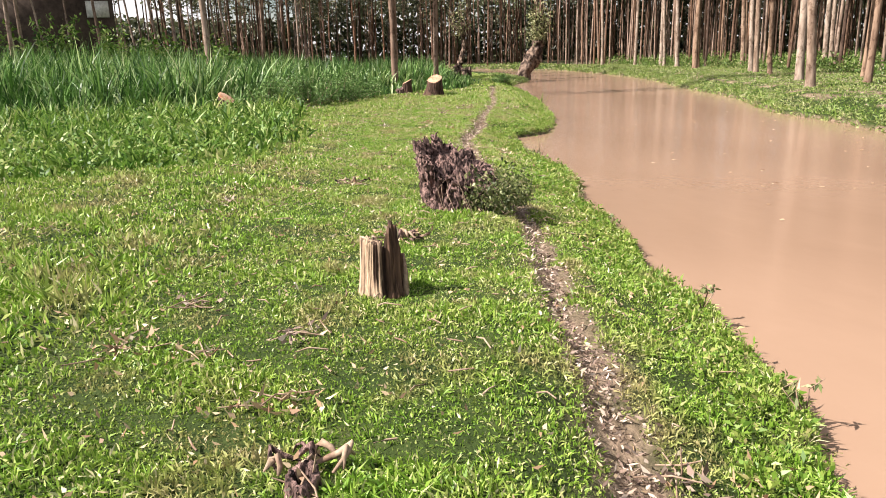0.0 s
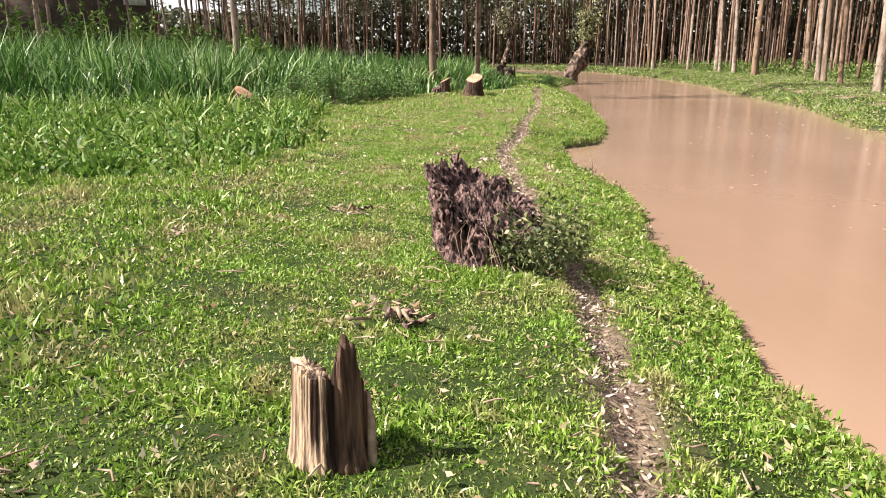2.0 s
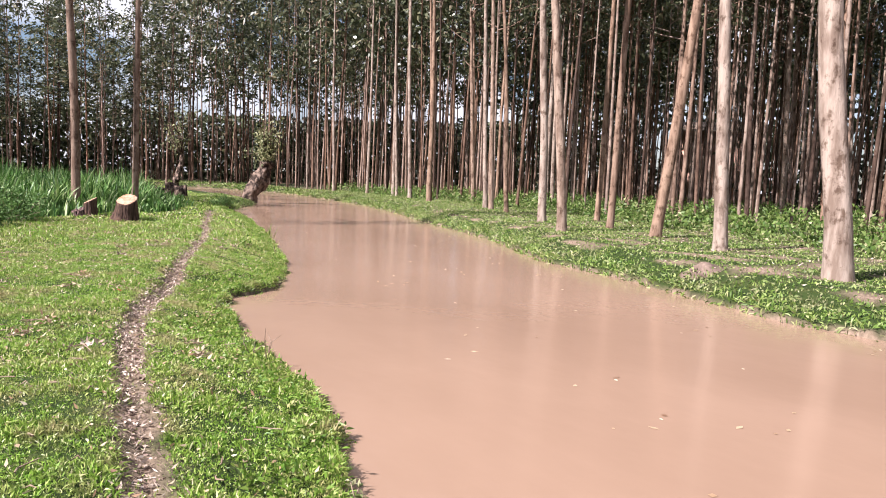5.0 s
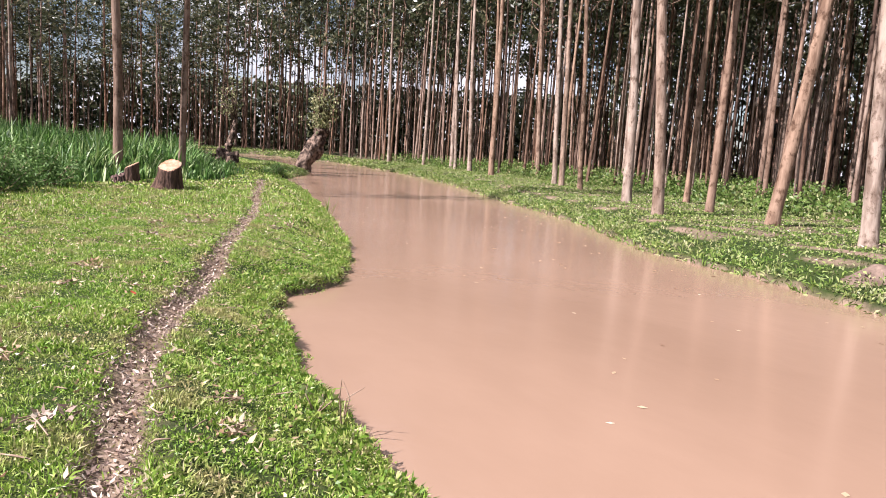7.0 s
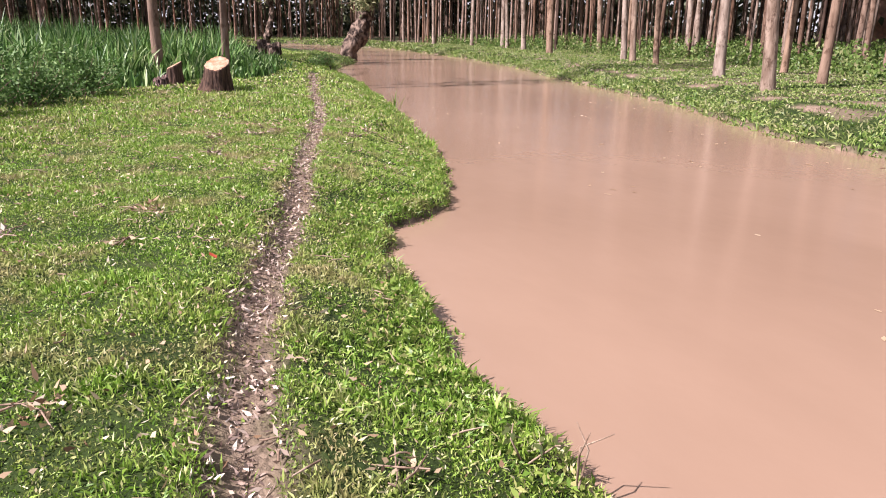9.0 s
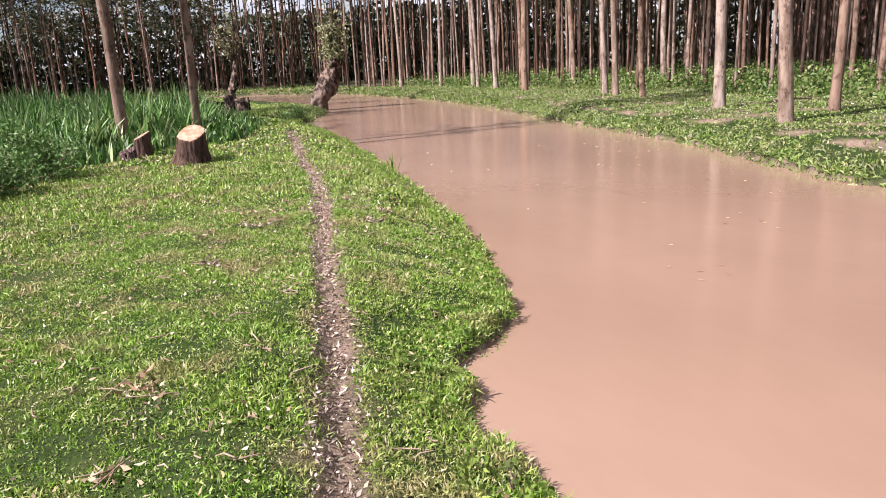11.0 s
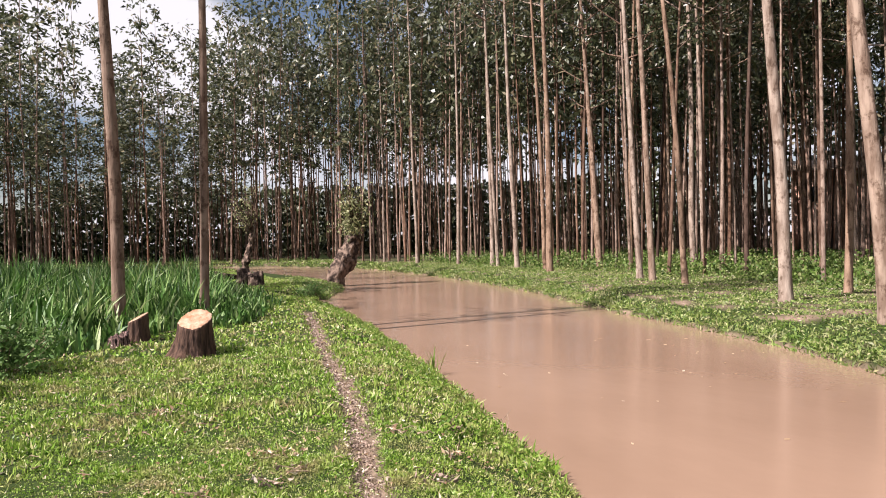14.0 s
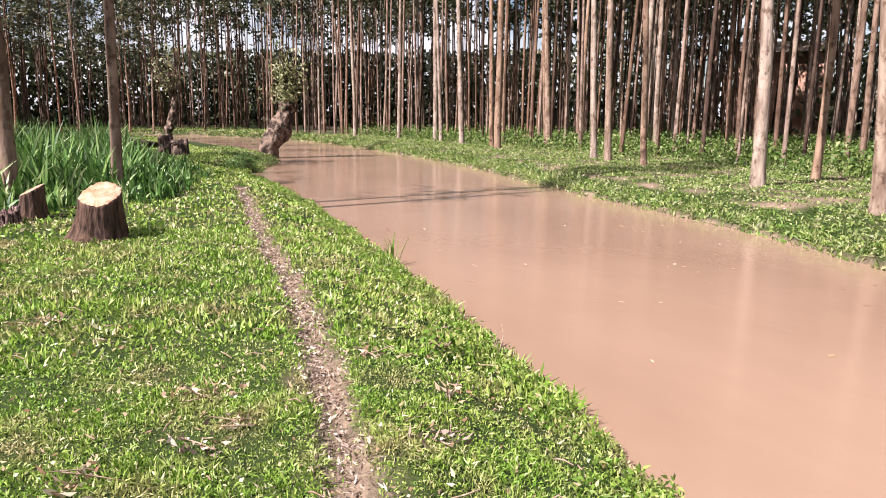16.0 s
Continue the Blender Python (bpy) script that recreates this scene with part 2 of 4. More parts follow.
FAR_BANK = [(59.80, -59.80), (34.50, -13.80), (19.55, -1.15), (11.50, 3.68), (8.39, 5.46), (7.19, 5.40), (6.96, 6.44), (7.24, 8.51), (7.76, 11.04), (7.82, 13.57), (8.74, 16.33), (9.54, 18.63), (10.35, 22.31), (10.64, 24.15), (11.50, 28.17), (12.88, 33.35), (13.80, 38.29), (14.95, 48.30), (15.52, 57.50), (14.95, 66.70), (10.35, 78.20), (-9.20, 86.25), (-59.80, 95.45)]
RIVER = np.array(NEAR_BANK + FAR_BANK[::-1])
TRAIL = np.array([(-2.64, -11.50), (-2.24, -4.60), (-2.08, -2.70), (-1.91, -1.81), (-1.83, -0.79), (-1.63, 0.53), (-1.53, 1.35), (-1.47, 2.53), (-1.45, 3.73), (-1.40, 5.52), (-1.32, 6.90), (-1.13, 8.11), (-0.71, 9.89), (-0.41, 11.04), (0.11, 13.34), (0.56, 15.06), (0.98, 17.25), (1.47, 20.35), (2.18, 24.15), (2.64, 26.68)])
REED_FIELD = np.array([(-34.5, 13.4), (-8.05, 14.1), (-6.2, 14.6), (-5.6, 16.6), (-4.3, 18.6), (-3.1, 20.4), (-1.75, 22.0), (-0.69, 24.0), (1.03, 24.7), (1.61, 26.7), (2.3, 31.6), (2.42, 35.1), (-3.45, 46.0), (-34.5, 50.6)])
MEADOW_FIELD = np.array([(-29.90, 3.68), (-7.13, 4.60), (-5.75, 5.17), (-4.20, 5.40), (-4.37, 9.77), (-4.71, 14.60), (-29.90, 14.60)])
WATER_Z = -0.39
rng = np.random.default_rng(7)


def inside(poly, x, y):
    res = np.zeros(x.shape, bool)
    for (x0, y0), (x1, y1) in zip(poly, np.roll(poly, -1, 0)):
        if y0 != y1:
            res ^= ((y0 > y) != (y1 > y)) & (x < (x1 - x0) * (y - y0) / (y1 - y0) + x0)
    return res


def line_distance(pts, x, y, closed):
    best = np.full(x.shape, 1e9)
    ends = np.roll(pts, -1, 0) if closed else pts[1:]
    for a, b in zip(pts, ends):
        d = b - a
        s = np.clip(((x - a[0]) * d[0] + (y - a[1]) * d[1]) / (d @ d + 1e-9), 0, 1)
        best = np.minimum(best, np.hypot(x - a[0] - s * d[0], y - a[1] - s * d[1]))
    return best


def waves(x, y, scale, seed):
    """A cheap smooth random field, about -1 to 1."""
    g = np.random.default_rng(seed)
    out = np.zeros(x.shape)
    for _ in range(7):
        k, f = g.uniform(0.5, 1.9) / scale, g.uniform(0, 2 * math.pi, 2)
        out += np.sin((x * math.cos(f[0]) + y * math.sin(f[0])) * k * 2 * math.pi + f[1])
    return out / 3.2


def river_depth(x, y):
    """Metres inside the river; negative on land. The line is frayed a little."""
    d = line_distance(RIVER, x, y, True)
    return np.where(inside(RIVER, x, y), d, -d) + 0.05 + 0.05 * waves(x, y, 0.9, 3) + 0.02 * waves(x, y, 0.3, 4)


def ground_z(x, y):
    d = river_depth(x, y)
    t = np.clip((d + 0.02) / 0.26, 0, 1)
    e = np.clip(1 + d / 1.35, 0, 1)
    z = 0.018 * waves(x, y, 2.5, 1) + 0.010 * waves(x, y, 0.6, 2)
    p = line_distance(TRAIL, x, y, False)
    z = z - 0.075 * np.exp(-(p / 0.115) ** 4) - 0.29 * e * e * (3 - 2 * e)
    return z - 0.55 * t * t * (3 - 2 * t)


# ---- mesh helpers ----
def mesh_of(name, verts, faces, mat, smooth=False):
    """A mesh from arrays: verts (n, 3); faces a list of index arrays (m, k)."""
    me = bpy.data.meshes.new(name)
    verts = np.asarray(verts, np.float32)
    me.vertices.add(len(verts))
    me.vertices.foreach_set("co", verts.ravel())
    loops = np.concatenate([np.asarray(f, np.int32).ravel() for f in faces])
    counts = np.concatenate([np.full(len(f), np.asarray(f).shape[1], np.int32) for f in faces])
    me.loops.add(len(loops))
    me.loops.foreach_set("vertex_index", loops)
    me.polygons.add(len(counts))
    me.polygons.foreach_set("loop_start", np.concatenate([[0], np.cumsum(counts)[:-1]]).astype(np.int32))
    if smooth:
        me.polygons.foreach_set("use_smooth", np.ones(len(counts), bool))
    me.materials.append(mat)
    me.update(calc_edges=True)
    return me


def part(name, me, parent, label=""):
    ob = new(name, me)
    ob.parent = parent
    return tagged(ob, label) if label else ob


def unit(v):
    return v / (np.linalg.norm(v, axis=-1, keepdims=True) + 1e-9)


def kites(base, way, length, width, droop, g):
    """Leaves: four corners each, bent along the length."""
    nn = len(base)
    side = unit(np.cross(way, unit(g.normal(size=(nn, 3)) * (1, 1, 0.6) + 1e-3)))
    L, W = np.broadcast_to(length, nn)[:, None], np.broadcast_to(width, nn)[:, None]
    mid = base + way * L * 0.42
    tip = base + way * L
    tip[:, 2] -= np.broadcast_to(droop, nn) * L[:, 0]
    v = np.stack([base, mid + side * W / 2, tip, mid - side * W / 2], 1).reshape(-1, 3)
    return v, np.arange(nn * 4).reshape(-1, 4)


def straps(base, way, length, width, bend, g, segs=3):
    """Long leaves: strips that bow over and taper to a point."""
    nn = len(base)
    flat = unit(way * (1, 1, 0) + 1e-6)
    side = unit(np.cross(way, unit(g.normal(size=(nn, 3)))))
    L, W, B = (np.broadcast_to(q, nn)[:, None] for q in (length, width, bend))
    rows = []
    for k in range(segs + 1):
        s = k / segs
        c = base + way * L * s + flat * B * L * s * s * 0.6
        c[:, 2:3] -= B * L * s ** 2.5 * 0.45
        w = W * (0.55 + 0.9 * s * (1 - s) * 2) * (1 - s ** 3) * 0.5
        rows.append((c - side * w, c + side * w) if k < segs else (c,))
    v = np.concatenate([q[:, None] for rw in rows for q in rw], 1)
    per = v.shape[1]
    o = (np.arange(nn) * per)[:, None]
    quads = [o + np.array([[2 * k, 2 * k + 1, 2 * k + 3, 2 * k + 2]]) for k in range(segs - 1)]
    tri = o + np.array([[2 * segs - 2, 2 * segs - 1, 2 * segs]])
    return v.reshape(-1, 3), np.concatenate(quads), tri


def scatter(box, density, keep, g):
    x0, y0, x1, y1 = box
    nn = int(density * (x1 - x0) * (y1 - y0))
    x, y = g.uniform(x0, x1, nn), g.uniform(y0, y1, nn)
    k = keep(x, y)
    return x[k], y[k]


def up_ways(nn, spread, g):
    a, s = g.uniform(0, 2 * math.pi, nn), np.abs(g.normal(0, spread, nn))
    return unit(np.stack([np.cos(a) * s, np.sin(a) * s, np.ones(nn)], 1))


def tube(path, radii, sides, rough=0.0, seed=0, cap=True, flute=0.0):
    """A round limb along a path, with uneven girth."""
    path = [Vector(q) for q in path]
    v, f = [], []
    for k, c in enumerate(path):
        d = (path[min(k + 1, len(path) - 1)] - path[max(k - 1, 0)]).normalized()
        u = (Vector((1, 0, 0)) - d * d.x).normalized() if abs(d.x) < 0.9 else (Vector((0, 1, 0)) - d * d.y).normalized()
        w = d.cross(u)
        for s in range(sides):
            a = 2 * math.pi * s / sides
            o = u * math.cos(a) + w * math.sin(a)
            q_ = (c + o * radii[k]) * (0.56 / max(radii[k], 0.02)) + Vector((seed, 0, 0))
            rr = radii[k] * (1 + rough * (noise.noise(q_) + 0.55 * noise.noise(q_ * 3.3) + 0.3 * noise.noise(q_ * 7.1)) + flute * math.sin(5 * a + seed))
            v.append(c + o * rr)
    for k in range(len(path) - 1):
        for s in range(sides):
            f.append((k * sides + s, k * sides + (s + 1) % sides, (k + 1) * sides + (s + 1) % sides, (k + 1) * sides + s))
    tris = []
    if cap:
        v.append(path[-1])
        top = (len(path) - 1) * sides
        tris = [(top + s, top + (s + 1) % sides, len(v) - 1) for s in range(sides)]
    return np.array([tuple(q) for q in v]), np.array(f), np.array(tris).reshape(-1, 3)


def join(pieces):
    """Joins (verts, quads, tris) sets into one."""
    vs, qs, ts, o = [], [], [], 0
    for v, q, t in pieces:
        vs.append(v)
        if len(q):
            qs.append(np.asarray(q) + o)
        if len(t):
            ts.append(np.asarray(t) + o)
        o += len(v)
    return np.concatenate(vs), [np.concatenate(k) for k in (qs, ts) if k]


# ---- ground and water ----
def axis(lo, hi, step, far, grow=1.25):
    mid = list(np.arange(lo, hi, step))
    a, b, s = [], [], step
    while (lo - sum(a)) > -far:
        s *= grow
        a.append(s)
    s = step
    while (hi + sum(b)) < far:
        s *= grow
        b.append(s)
    return np.array([lo - c for c in np.cumsum(a)[::-1]] + mid + [mid[-1] + c for c in np.cumsum(b)])


gx, gy = axis(-6, 15, 0.13, 700), axis(-6, 66, 0.2, 700)
X, Y = np.meshgrid(gx, gy)
Z = ground_z(X, Y)
idx = np.arange(X.size).reshape(X.shape)
quads = np.stack([idx[:-1, :-1], idx[:-1, 1:], idx[1:, 1:], idx[1:, :-1]], -1).reshape(-1, 4)
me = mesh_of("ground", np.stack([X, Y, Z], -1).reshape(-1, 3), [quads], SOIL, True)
bare = np.clip(1.25 - line_distance(TRAIL, X, Y, False) / 0.16 + 0.35 * waves(X, Y, 0.5, 9), 0, 1)
bare = np.maximum(bare, np.clip((river_depth(X, Y) + 0.03) / 0.06, 0, 1))
bare = np.maximum(bare, np.clip(0.9 * waves(X, Y, 2.2, 43) + 0.1, 0, 1) * ((X > 6.5) & (Y > 4) & (river_depth(X, Y) < -0.9)))
att = me.attributes.new("bare", "FLOAT", "POINT")
att.data.foreach_set("value", bare.ravel().astype(np.float32))
tagged(new("ground", me), "grassy riverside ground with a worn bare footpath", "ground", kind="structure")

wx, wy = np.linspace(-60, 60, 61), np.linspace(-60, 90, 76)
X, Y = np.meshgrid(wx, wy)
idx = np.arange(X.size).reshape(X.shape)
quads = np.stack([idx[:-1, :-1], idx[:-1, 1:], idx[1:, 1:], idx[1:, :-1]], -1).reshape(-1, 4)
tagged(new("water", mesh_of("water", np.stack([X, Y, 0 * X + WATER_Z], -1).reshape(-1, 3), [quads], WATER, True)), "smooth opaque brown muddy river water", "river", kind="structure")


# ---- eucalyptus trees ----
def trunk_mesh(name, seed, height=25.0, diam=0.4, sides=12, mat=EUC_BARK):
    g = random.Random(seed)
    path, radii = [], []
    ph, am = g.uniform(0, 6.3), g.uniform(0.02, 0.12)
    for k in range(17):
        s = (k / 16) ** 1.6
        z = height * s
        path.append((am * math.sin(z * 0.35 + ph) * min(1, z / 3), am * math.cos(z * 0.28 + ph * 1.7) * min(1, z / 3), z - (0.12 if k == 0 else 0)))
        flare = 1 + 0.2 * math.exp(-z / 0.2)
        radii.append(diam / 2 * 0.9 * flare * (1 - 0.82 * s ** 0.9))
    v, q, t = tube(path, radii, sides, 0.10, seed, flute=0.0)
    return mesh_of(name, v, [q, t], mat, True)


def crown_arrays(seed, height=25.0, low=0.36, branches=24, per=30, leaf=0.30, spread=1.0):
    g = np.random.default_rng(seed)
    limbs, leaves = [], []
    for b in range(branches):
        h = low + (1 - low) * (b + g.uniform(0, 1)) / branches
        a = g.uniform(0, 2 * math.pi)
        ln = spread * g.uniform(1.0, 2.6) * (1.15 - 0.75 * max(0, h - 0.5) * 1.6)
        z0 = height * min(h, 0.985)
        start = np.array([0, 0, z0])
        end = start + (math.cos(a) * ln, math.sin(a) * ln, ln * g.uniform(0.25, 0.9))
        limbs.append(tube([start, (start + end) / 2 + (0, 0, -0.1), end], [0.045, 0.03, 0.012], 4, cap=False))
        knots = start + (end - start) * g.uniform(0.45, 1.12, 3)[:, None] + g.normal(0, 0.28, (3, 3))
        c = knots[g.integers(0, 3, per)] + g.normal(0, 0.25, (per, 3)) * (1, 1, 0.8)
        way = unit(g.normal(size=(per, 3)) * (1, 1, 0.8) + (0, 0, -0.25))
        v, q = kites(c, way, g.uniform(0.6, 1.3, per) * leaf, g.uniform(0.3, 0.5, per) * leaf, 0.15, g)
        leaves.append((v, q, np.zeros((0, 3), int)))
    return join(leaves), join(limbs)


CROWNS, BOUGHS, TRUNKS, PLANT_TRUNKS, FIELD_TRUNKS = [], [], [], [], []
for k in range(7):
    lv, lb = crown_arrays(100 + k, low=(0.36 + 0.05 * k) if k < 4 else 0.60, branches=(25 + k) if k < 4 else 20, per=38, spread=1.0 if k < 4 else 0.8)
    CROWNS.append(mesh_of("crown", lv[0], lv[1], EUC_LEAF))
    BOUGHS.append(mesh_of("branches", lb[0], lb[1], EUC_BARK))
    TRUNKS.append(trunk_mesh("trunk", 40 + k))
    PLANT_TRUNKS.append(trunk_mesh("trunk", 60 + k, mat=PLANT_BARK))
    FIELD_TRUNKS.append(trunk_mesh("trunk", 80 + k, mat=FIELD_BARK))


def eucalyptus(x, y, diam, lean, k, height=1.0, high=True, label="tall slender eucalyptus with pale peeling bark", group="riverside eucalyptus trees", trunks=TRUNKS):
    tree = new("eucalyptus_tree")
    z = float(ground_z(np.array([x]), np.array([y]))[0])
    axis_z = Vector((lean[0], lean[1], 1)).normalized()
    rot = Vector((0, 0, 1)).rotation_difference(axis_z).to_matrix().to_4x4() @ Matrix.Rotation(k * 1.3, 4, "Z")
    tree.matrix_world = Matrix.Translation((x, y, z)) @ rot
    tagged(tree, label, "tree", group)
    t = part("trunk", trunks[k % 7], tree)
    t.scale = (diam / 0.4, diam / 0.4, height)
    which = 4 + k % 3 if high else k % 4
    c = part("crown", CROWNS[which], tree)
    b = tagged(part("branchwork", BOUGHS[which], tree), kind="stuff")
    c.scale = b.scale = (1, 1, height)
    return tree


# x, y, diameter, lean x, lean y
RIVERSIDE = [(9.48, 7.68, 0.53, -0.037, 0.050),
             (11.56, 12.02, 0.38, -0.031, 0.036),
             (12.88, 15.52, 0.43, 0.082, -0.074),
             (11.34, 17.82, 0.39, -0.059, 0.042),
             (14.03, 18.83, 0.32, 0.019, -0.015),
             (13.55, 22.05, 0.42, -0.028, 0.025),
             (16.67, 22.77, 0.29, 0.019, -0.015),
             (16.03, 28.45, 0.28, -0.045, 0.039),
             (16.80, 31.10, 0.34, -0.030, 0.020),
             (17.25, 32.43, 0.35, -0.035, 0.024),
             (17.71, 40.02, 0.44, -0.008, 0.005),
             (21.27, 40.82, 0.39, -0.043, 0.030),
             (24.84, 37.83, 0.44, -0.006, 0.005),
             (24.38, 36.57, 0.33, -0.012, 0.011),
             (22.08, 39.33, 0.29, 0.019, -0.014),
             (19.26, 46.23, 0.41, -0.027, 0.015),
             (19.89, 50.60, 0.44, -0.011, 0.006),
             (21.96, 52.90, 0.26, -0.017, 0.009),
             (19.78, 55.77, 0.37, 0.007, -0.003),
             (18.86, 61.52, 0.36, -0.018, 0.007)]
INNER = [(24.84, 27.37, 0.36, 0.017, -0.016),
             (24.03, 26.22, 0.31, -0.003, 0.003),
             (29.78, 24.72, 0.43, -0.011, 0.013),
             (33.81, 23.92, 0.26, -0.014, 0.020),
             (35.65, 32.20, 0.36, -0.014, 0.017),
             (23.92, 49.22, 0.28, -0.001, 0.001),
             (22.42, 42.66, 0.33, -0.043, 0.024),
             (19.38, 43.24, 0.37, -0.030, 0.015),
             (23.57, 77.05, 0.43, -0.047, 0.017),
             (18.86, 69.57, 0.29, -0.004, 0.001),
             (26.68, 70.15, 0.29, 0.015, -0.007),
             (29.09, 44.27, 0.33, -0.020, 0.015),
             (19.66, 49.45, 0.33, -0.032, 0.014)]
placed = []
for k, (x, y, d, lx, ly) in enumerate(RIVERSIDE):
    eucalyptus(x, y, d * (0.94 if k < 2 else 0.86), (lx, ly), k, label="tall eucalyptus with pale peeling bark on the far grassy bank")
    placed.append((x, y))
for k, (x, y, d, lx, ly) in enumerate(INNER):
    eucalyptus(x, y, d * 0.8, (lx, ly), k + 3)
    placed.append((x, y))
FIELD_TREES = [(-1.61, 24.60, 0.30, -0.020, 0.000),
             (0.11, 25.75, 0.235, 0.014, -0.004),
             (-8.5, 24.4, 0.29, -0.030, 0.010),
             (-7.01, 46.80, 0.18, 0.000, 0.000)]
for k, (x, y, d, lx, ly) in enumerate(FIELD_TREES):
    eucalyptus(x, y, d, (lx, ly), k + 5, label="tall eucalyptus with grey-brown bark rising from the reeds", group="eucalyptus trees in the reeds", trunks=FIELD_TRUNKS)
    placed.append((x, y))

# slim young trees between the reeds and the house
SLIM = [(-18.6, 32.0), (-17.5, 30.2), (-16.7, 31.0), (-17.0, 34.0), (-15.0, 33.0), (-14.3, 36.0), (-13.5, 35.0), (-13.2, 36.4), (-11.7, 33.0), (-10.9, 34.0), (-9.5, 36.0), (-8.3, 38.0), (-6.8, 36.4), (-5.7, 38.0)]
for k, (x, y) in enumerate(SLIM):
    lean = (-0.05 + 0.07 * math.sin(k * 2.4), 0.02 * math.cos(k * 1.7))
    eucalyptus(x, y, 0.15 + 0.05 * math.sin(k * 1.9), lean, k, 0.62 + 0.12 * math.sin(k * 3.1), label="slim young eucalyptus behind the reeds", group="young trees behind the reeds", trunks=FIELD_TRUNKS)
    placed.append((x, y))

# the plantation behind: the nearest trees are things, the rest one mass
rows, g = [], random.Random(11)


def wood(x0, y0, x1, y1, step, test):
    y = y0
    while y < y1:
        x = x0
        while x < x1:
            px, py = x + g.uniform(-0.42, 0.42) * step, y + g.uniform(-0.42, 0.42) * step
            if test(px, py) and all((px - a) ** 2 + (py - b) ** 2 > 1.3 for a, b in placed):
                rows.append((px, py))
            x += step
        y += step


def far_side(px, py):
    edge = np.interp(py, [-60, -14, 2, 8, 20, 30, 45, 60, 70], [66, 42, 26, 21, 20, 19.5, 19.5, 19, 15])
    # a thin clearing before the house behind the plantation
    return px > edge and not (px > 46 and abs((px - 66) * 0.66 - (py - 62) * 0.75) < 2.0 and g.random() < 0.6)


wood(12, -30, 62, 74, 2.25, lambda px, py: far_side(px, py) and (py > 0.42 * px - 4 or g.random() < 0.12))
wood(-26, 80, 46, 112, 2.8, lambda px, py: py > 80 - 0.12 * px)
wood(-46, 52, -8, 84, 3.4, lambda px, py: py > 51 + 0.15 * (-8 - px) and not inside(RIVER, np.array([px]), np.array([py]))[0] and river_depth(np.array([px]), np.array([py]))[0] < -1)
wood(-46, 28, -9, 52, 3.6, lambda px, py: px < -14.5 - (4 if py > 40 else 0) and not (-27 < px < -14.5 and 34 < py < 44))
rows.sort(key=lambda q: math.hypot(q[0] - 0, q[1] - 12))
for k, (x, y) in enumerate(rows[:110]):
    eucalyptus(x, y, g.uniform(0.12, 0.23), (g.gauss(0, 0.02), g.gauss(0, 0.02)), k, g.uniform(0.85, 1.1), False, "slender plantation eucalyptus with brown bark", "plantation trees", PLANT_TRUNKS)
far_leaf, far_trunk = [], []
fl = [crown_arrays(300 + k, low=0.34 if k < 3 else 0.46, branches=18, per=21, leaf=0.54)[0] for k in range(5)]
for k, (x, y) in enumerate(rows[110:]):
    s, a = (g.uniform(0.9, 1.28) if x > 8 else g.uniform(0.5, 1.06)), g.uniform(0, 6.28)
    lx, ly = g.gauss(0, 0.022), g.gauss(0, 0.022)
    v, f = fl[k % 5]
    ca, sa = math.cos(a), math.sin(a)
    w = np.stack([v[:, 0] * ca - v[:, 1] * sa + lx * v[:, 2] + x, v[:, 0] * sa + v[:, 1] * ca + ly * v[:, 2] + y, v[:, 2] * s], 1)
    far_leaf.append((w, f[0], np.zeros((0, 3), int)))
    d = g.uniform(0.11, 0.22)
    h = 24 * s
    far_trunk.append(tube([(x, y, -0.1), (x + lx * h * .15 + g.gauss(0, .05), y + ly * h * .15, h * .15), (x + lx * h * .5 + g.gauss(0, .1), y + ly * h * .5, h * .5), (x + lx * h, y + ly * h, h)],
                          [d * .58, d * .48, d * .34, d * .08], 6, cap=False))
v, f = join(far_leaf)
tagged(new("forest_foliage", mesh_of("forest_foliage", v, f, EUC_LEAF)), "dark green eucalyptus foliage of the plantation", "forest", kind="stuff")
v, f = join(far_trunk)
tagged(new("forest_trunks", mesh_of("forest_trunks", v, f, FAR_BARK, True)), "crowded brown trunks of the eucalyptus plantation", "forest", kind="stuff")


# the leafy edge of the woods farther off closes the view between the trunks
nn = 75000
g7 = np.random.default_rng(17)
tt = g7.uniform(0, 1, nn)
ring = np.array([(-60, 20), (-62, 60), (-48, 92), (-20, 114), (20, 118), (48, 104), (66, 74), (70, 30), (72, -10), (70, -34)])
cum = np.linspace(0, 1, len(ring))
bx, by = np.interp(tt, cum, ring[:, 0]) + g7.normal(0, 3.5, nn), np.interp(tt, cum, ring[:, 1]) + g7.normal(0, 2.5, nn)
bz = g7.uniform(0, 1, nn) ** 1.15 * np.where(bx < -12, 7.0, np.where(bx > 58, 17, 10))
open_ = (np.hypot(bx - 66, by - 62) < 9) & (bx < 67)
bx = np.where(open_, bx + 9, bx)
v, q = kites(np.stack([bx, by, bz], 1), unit(g7.normal(size=(nn, 3))), g7.uniform(0.6, 1.3, nn), g7.uniform(0.35, 0.75, nn), 0.2, g7)
tagged(new("distant_thicket", mesh_of("distant_thicket", v, [q], EUC_LEAF)), "dark leafy thicket closing the woods far off", "forest", kind="stuff")

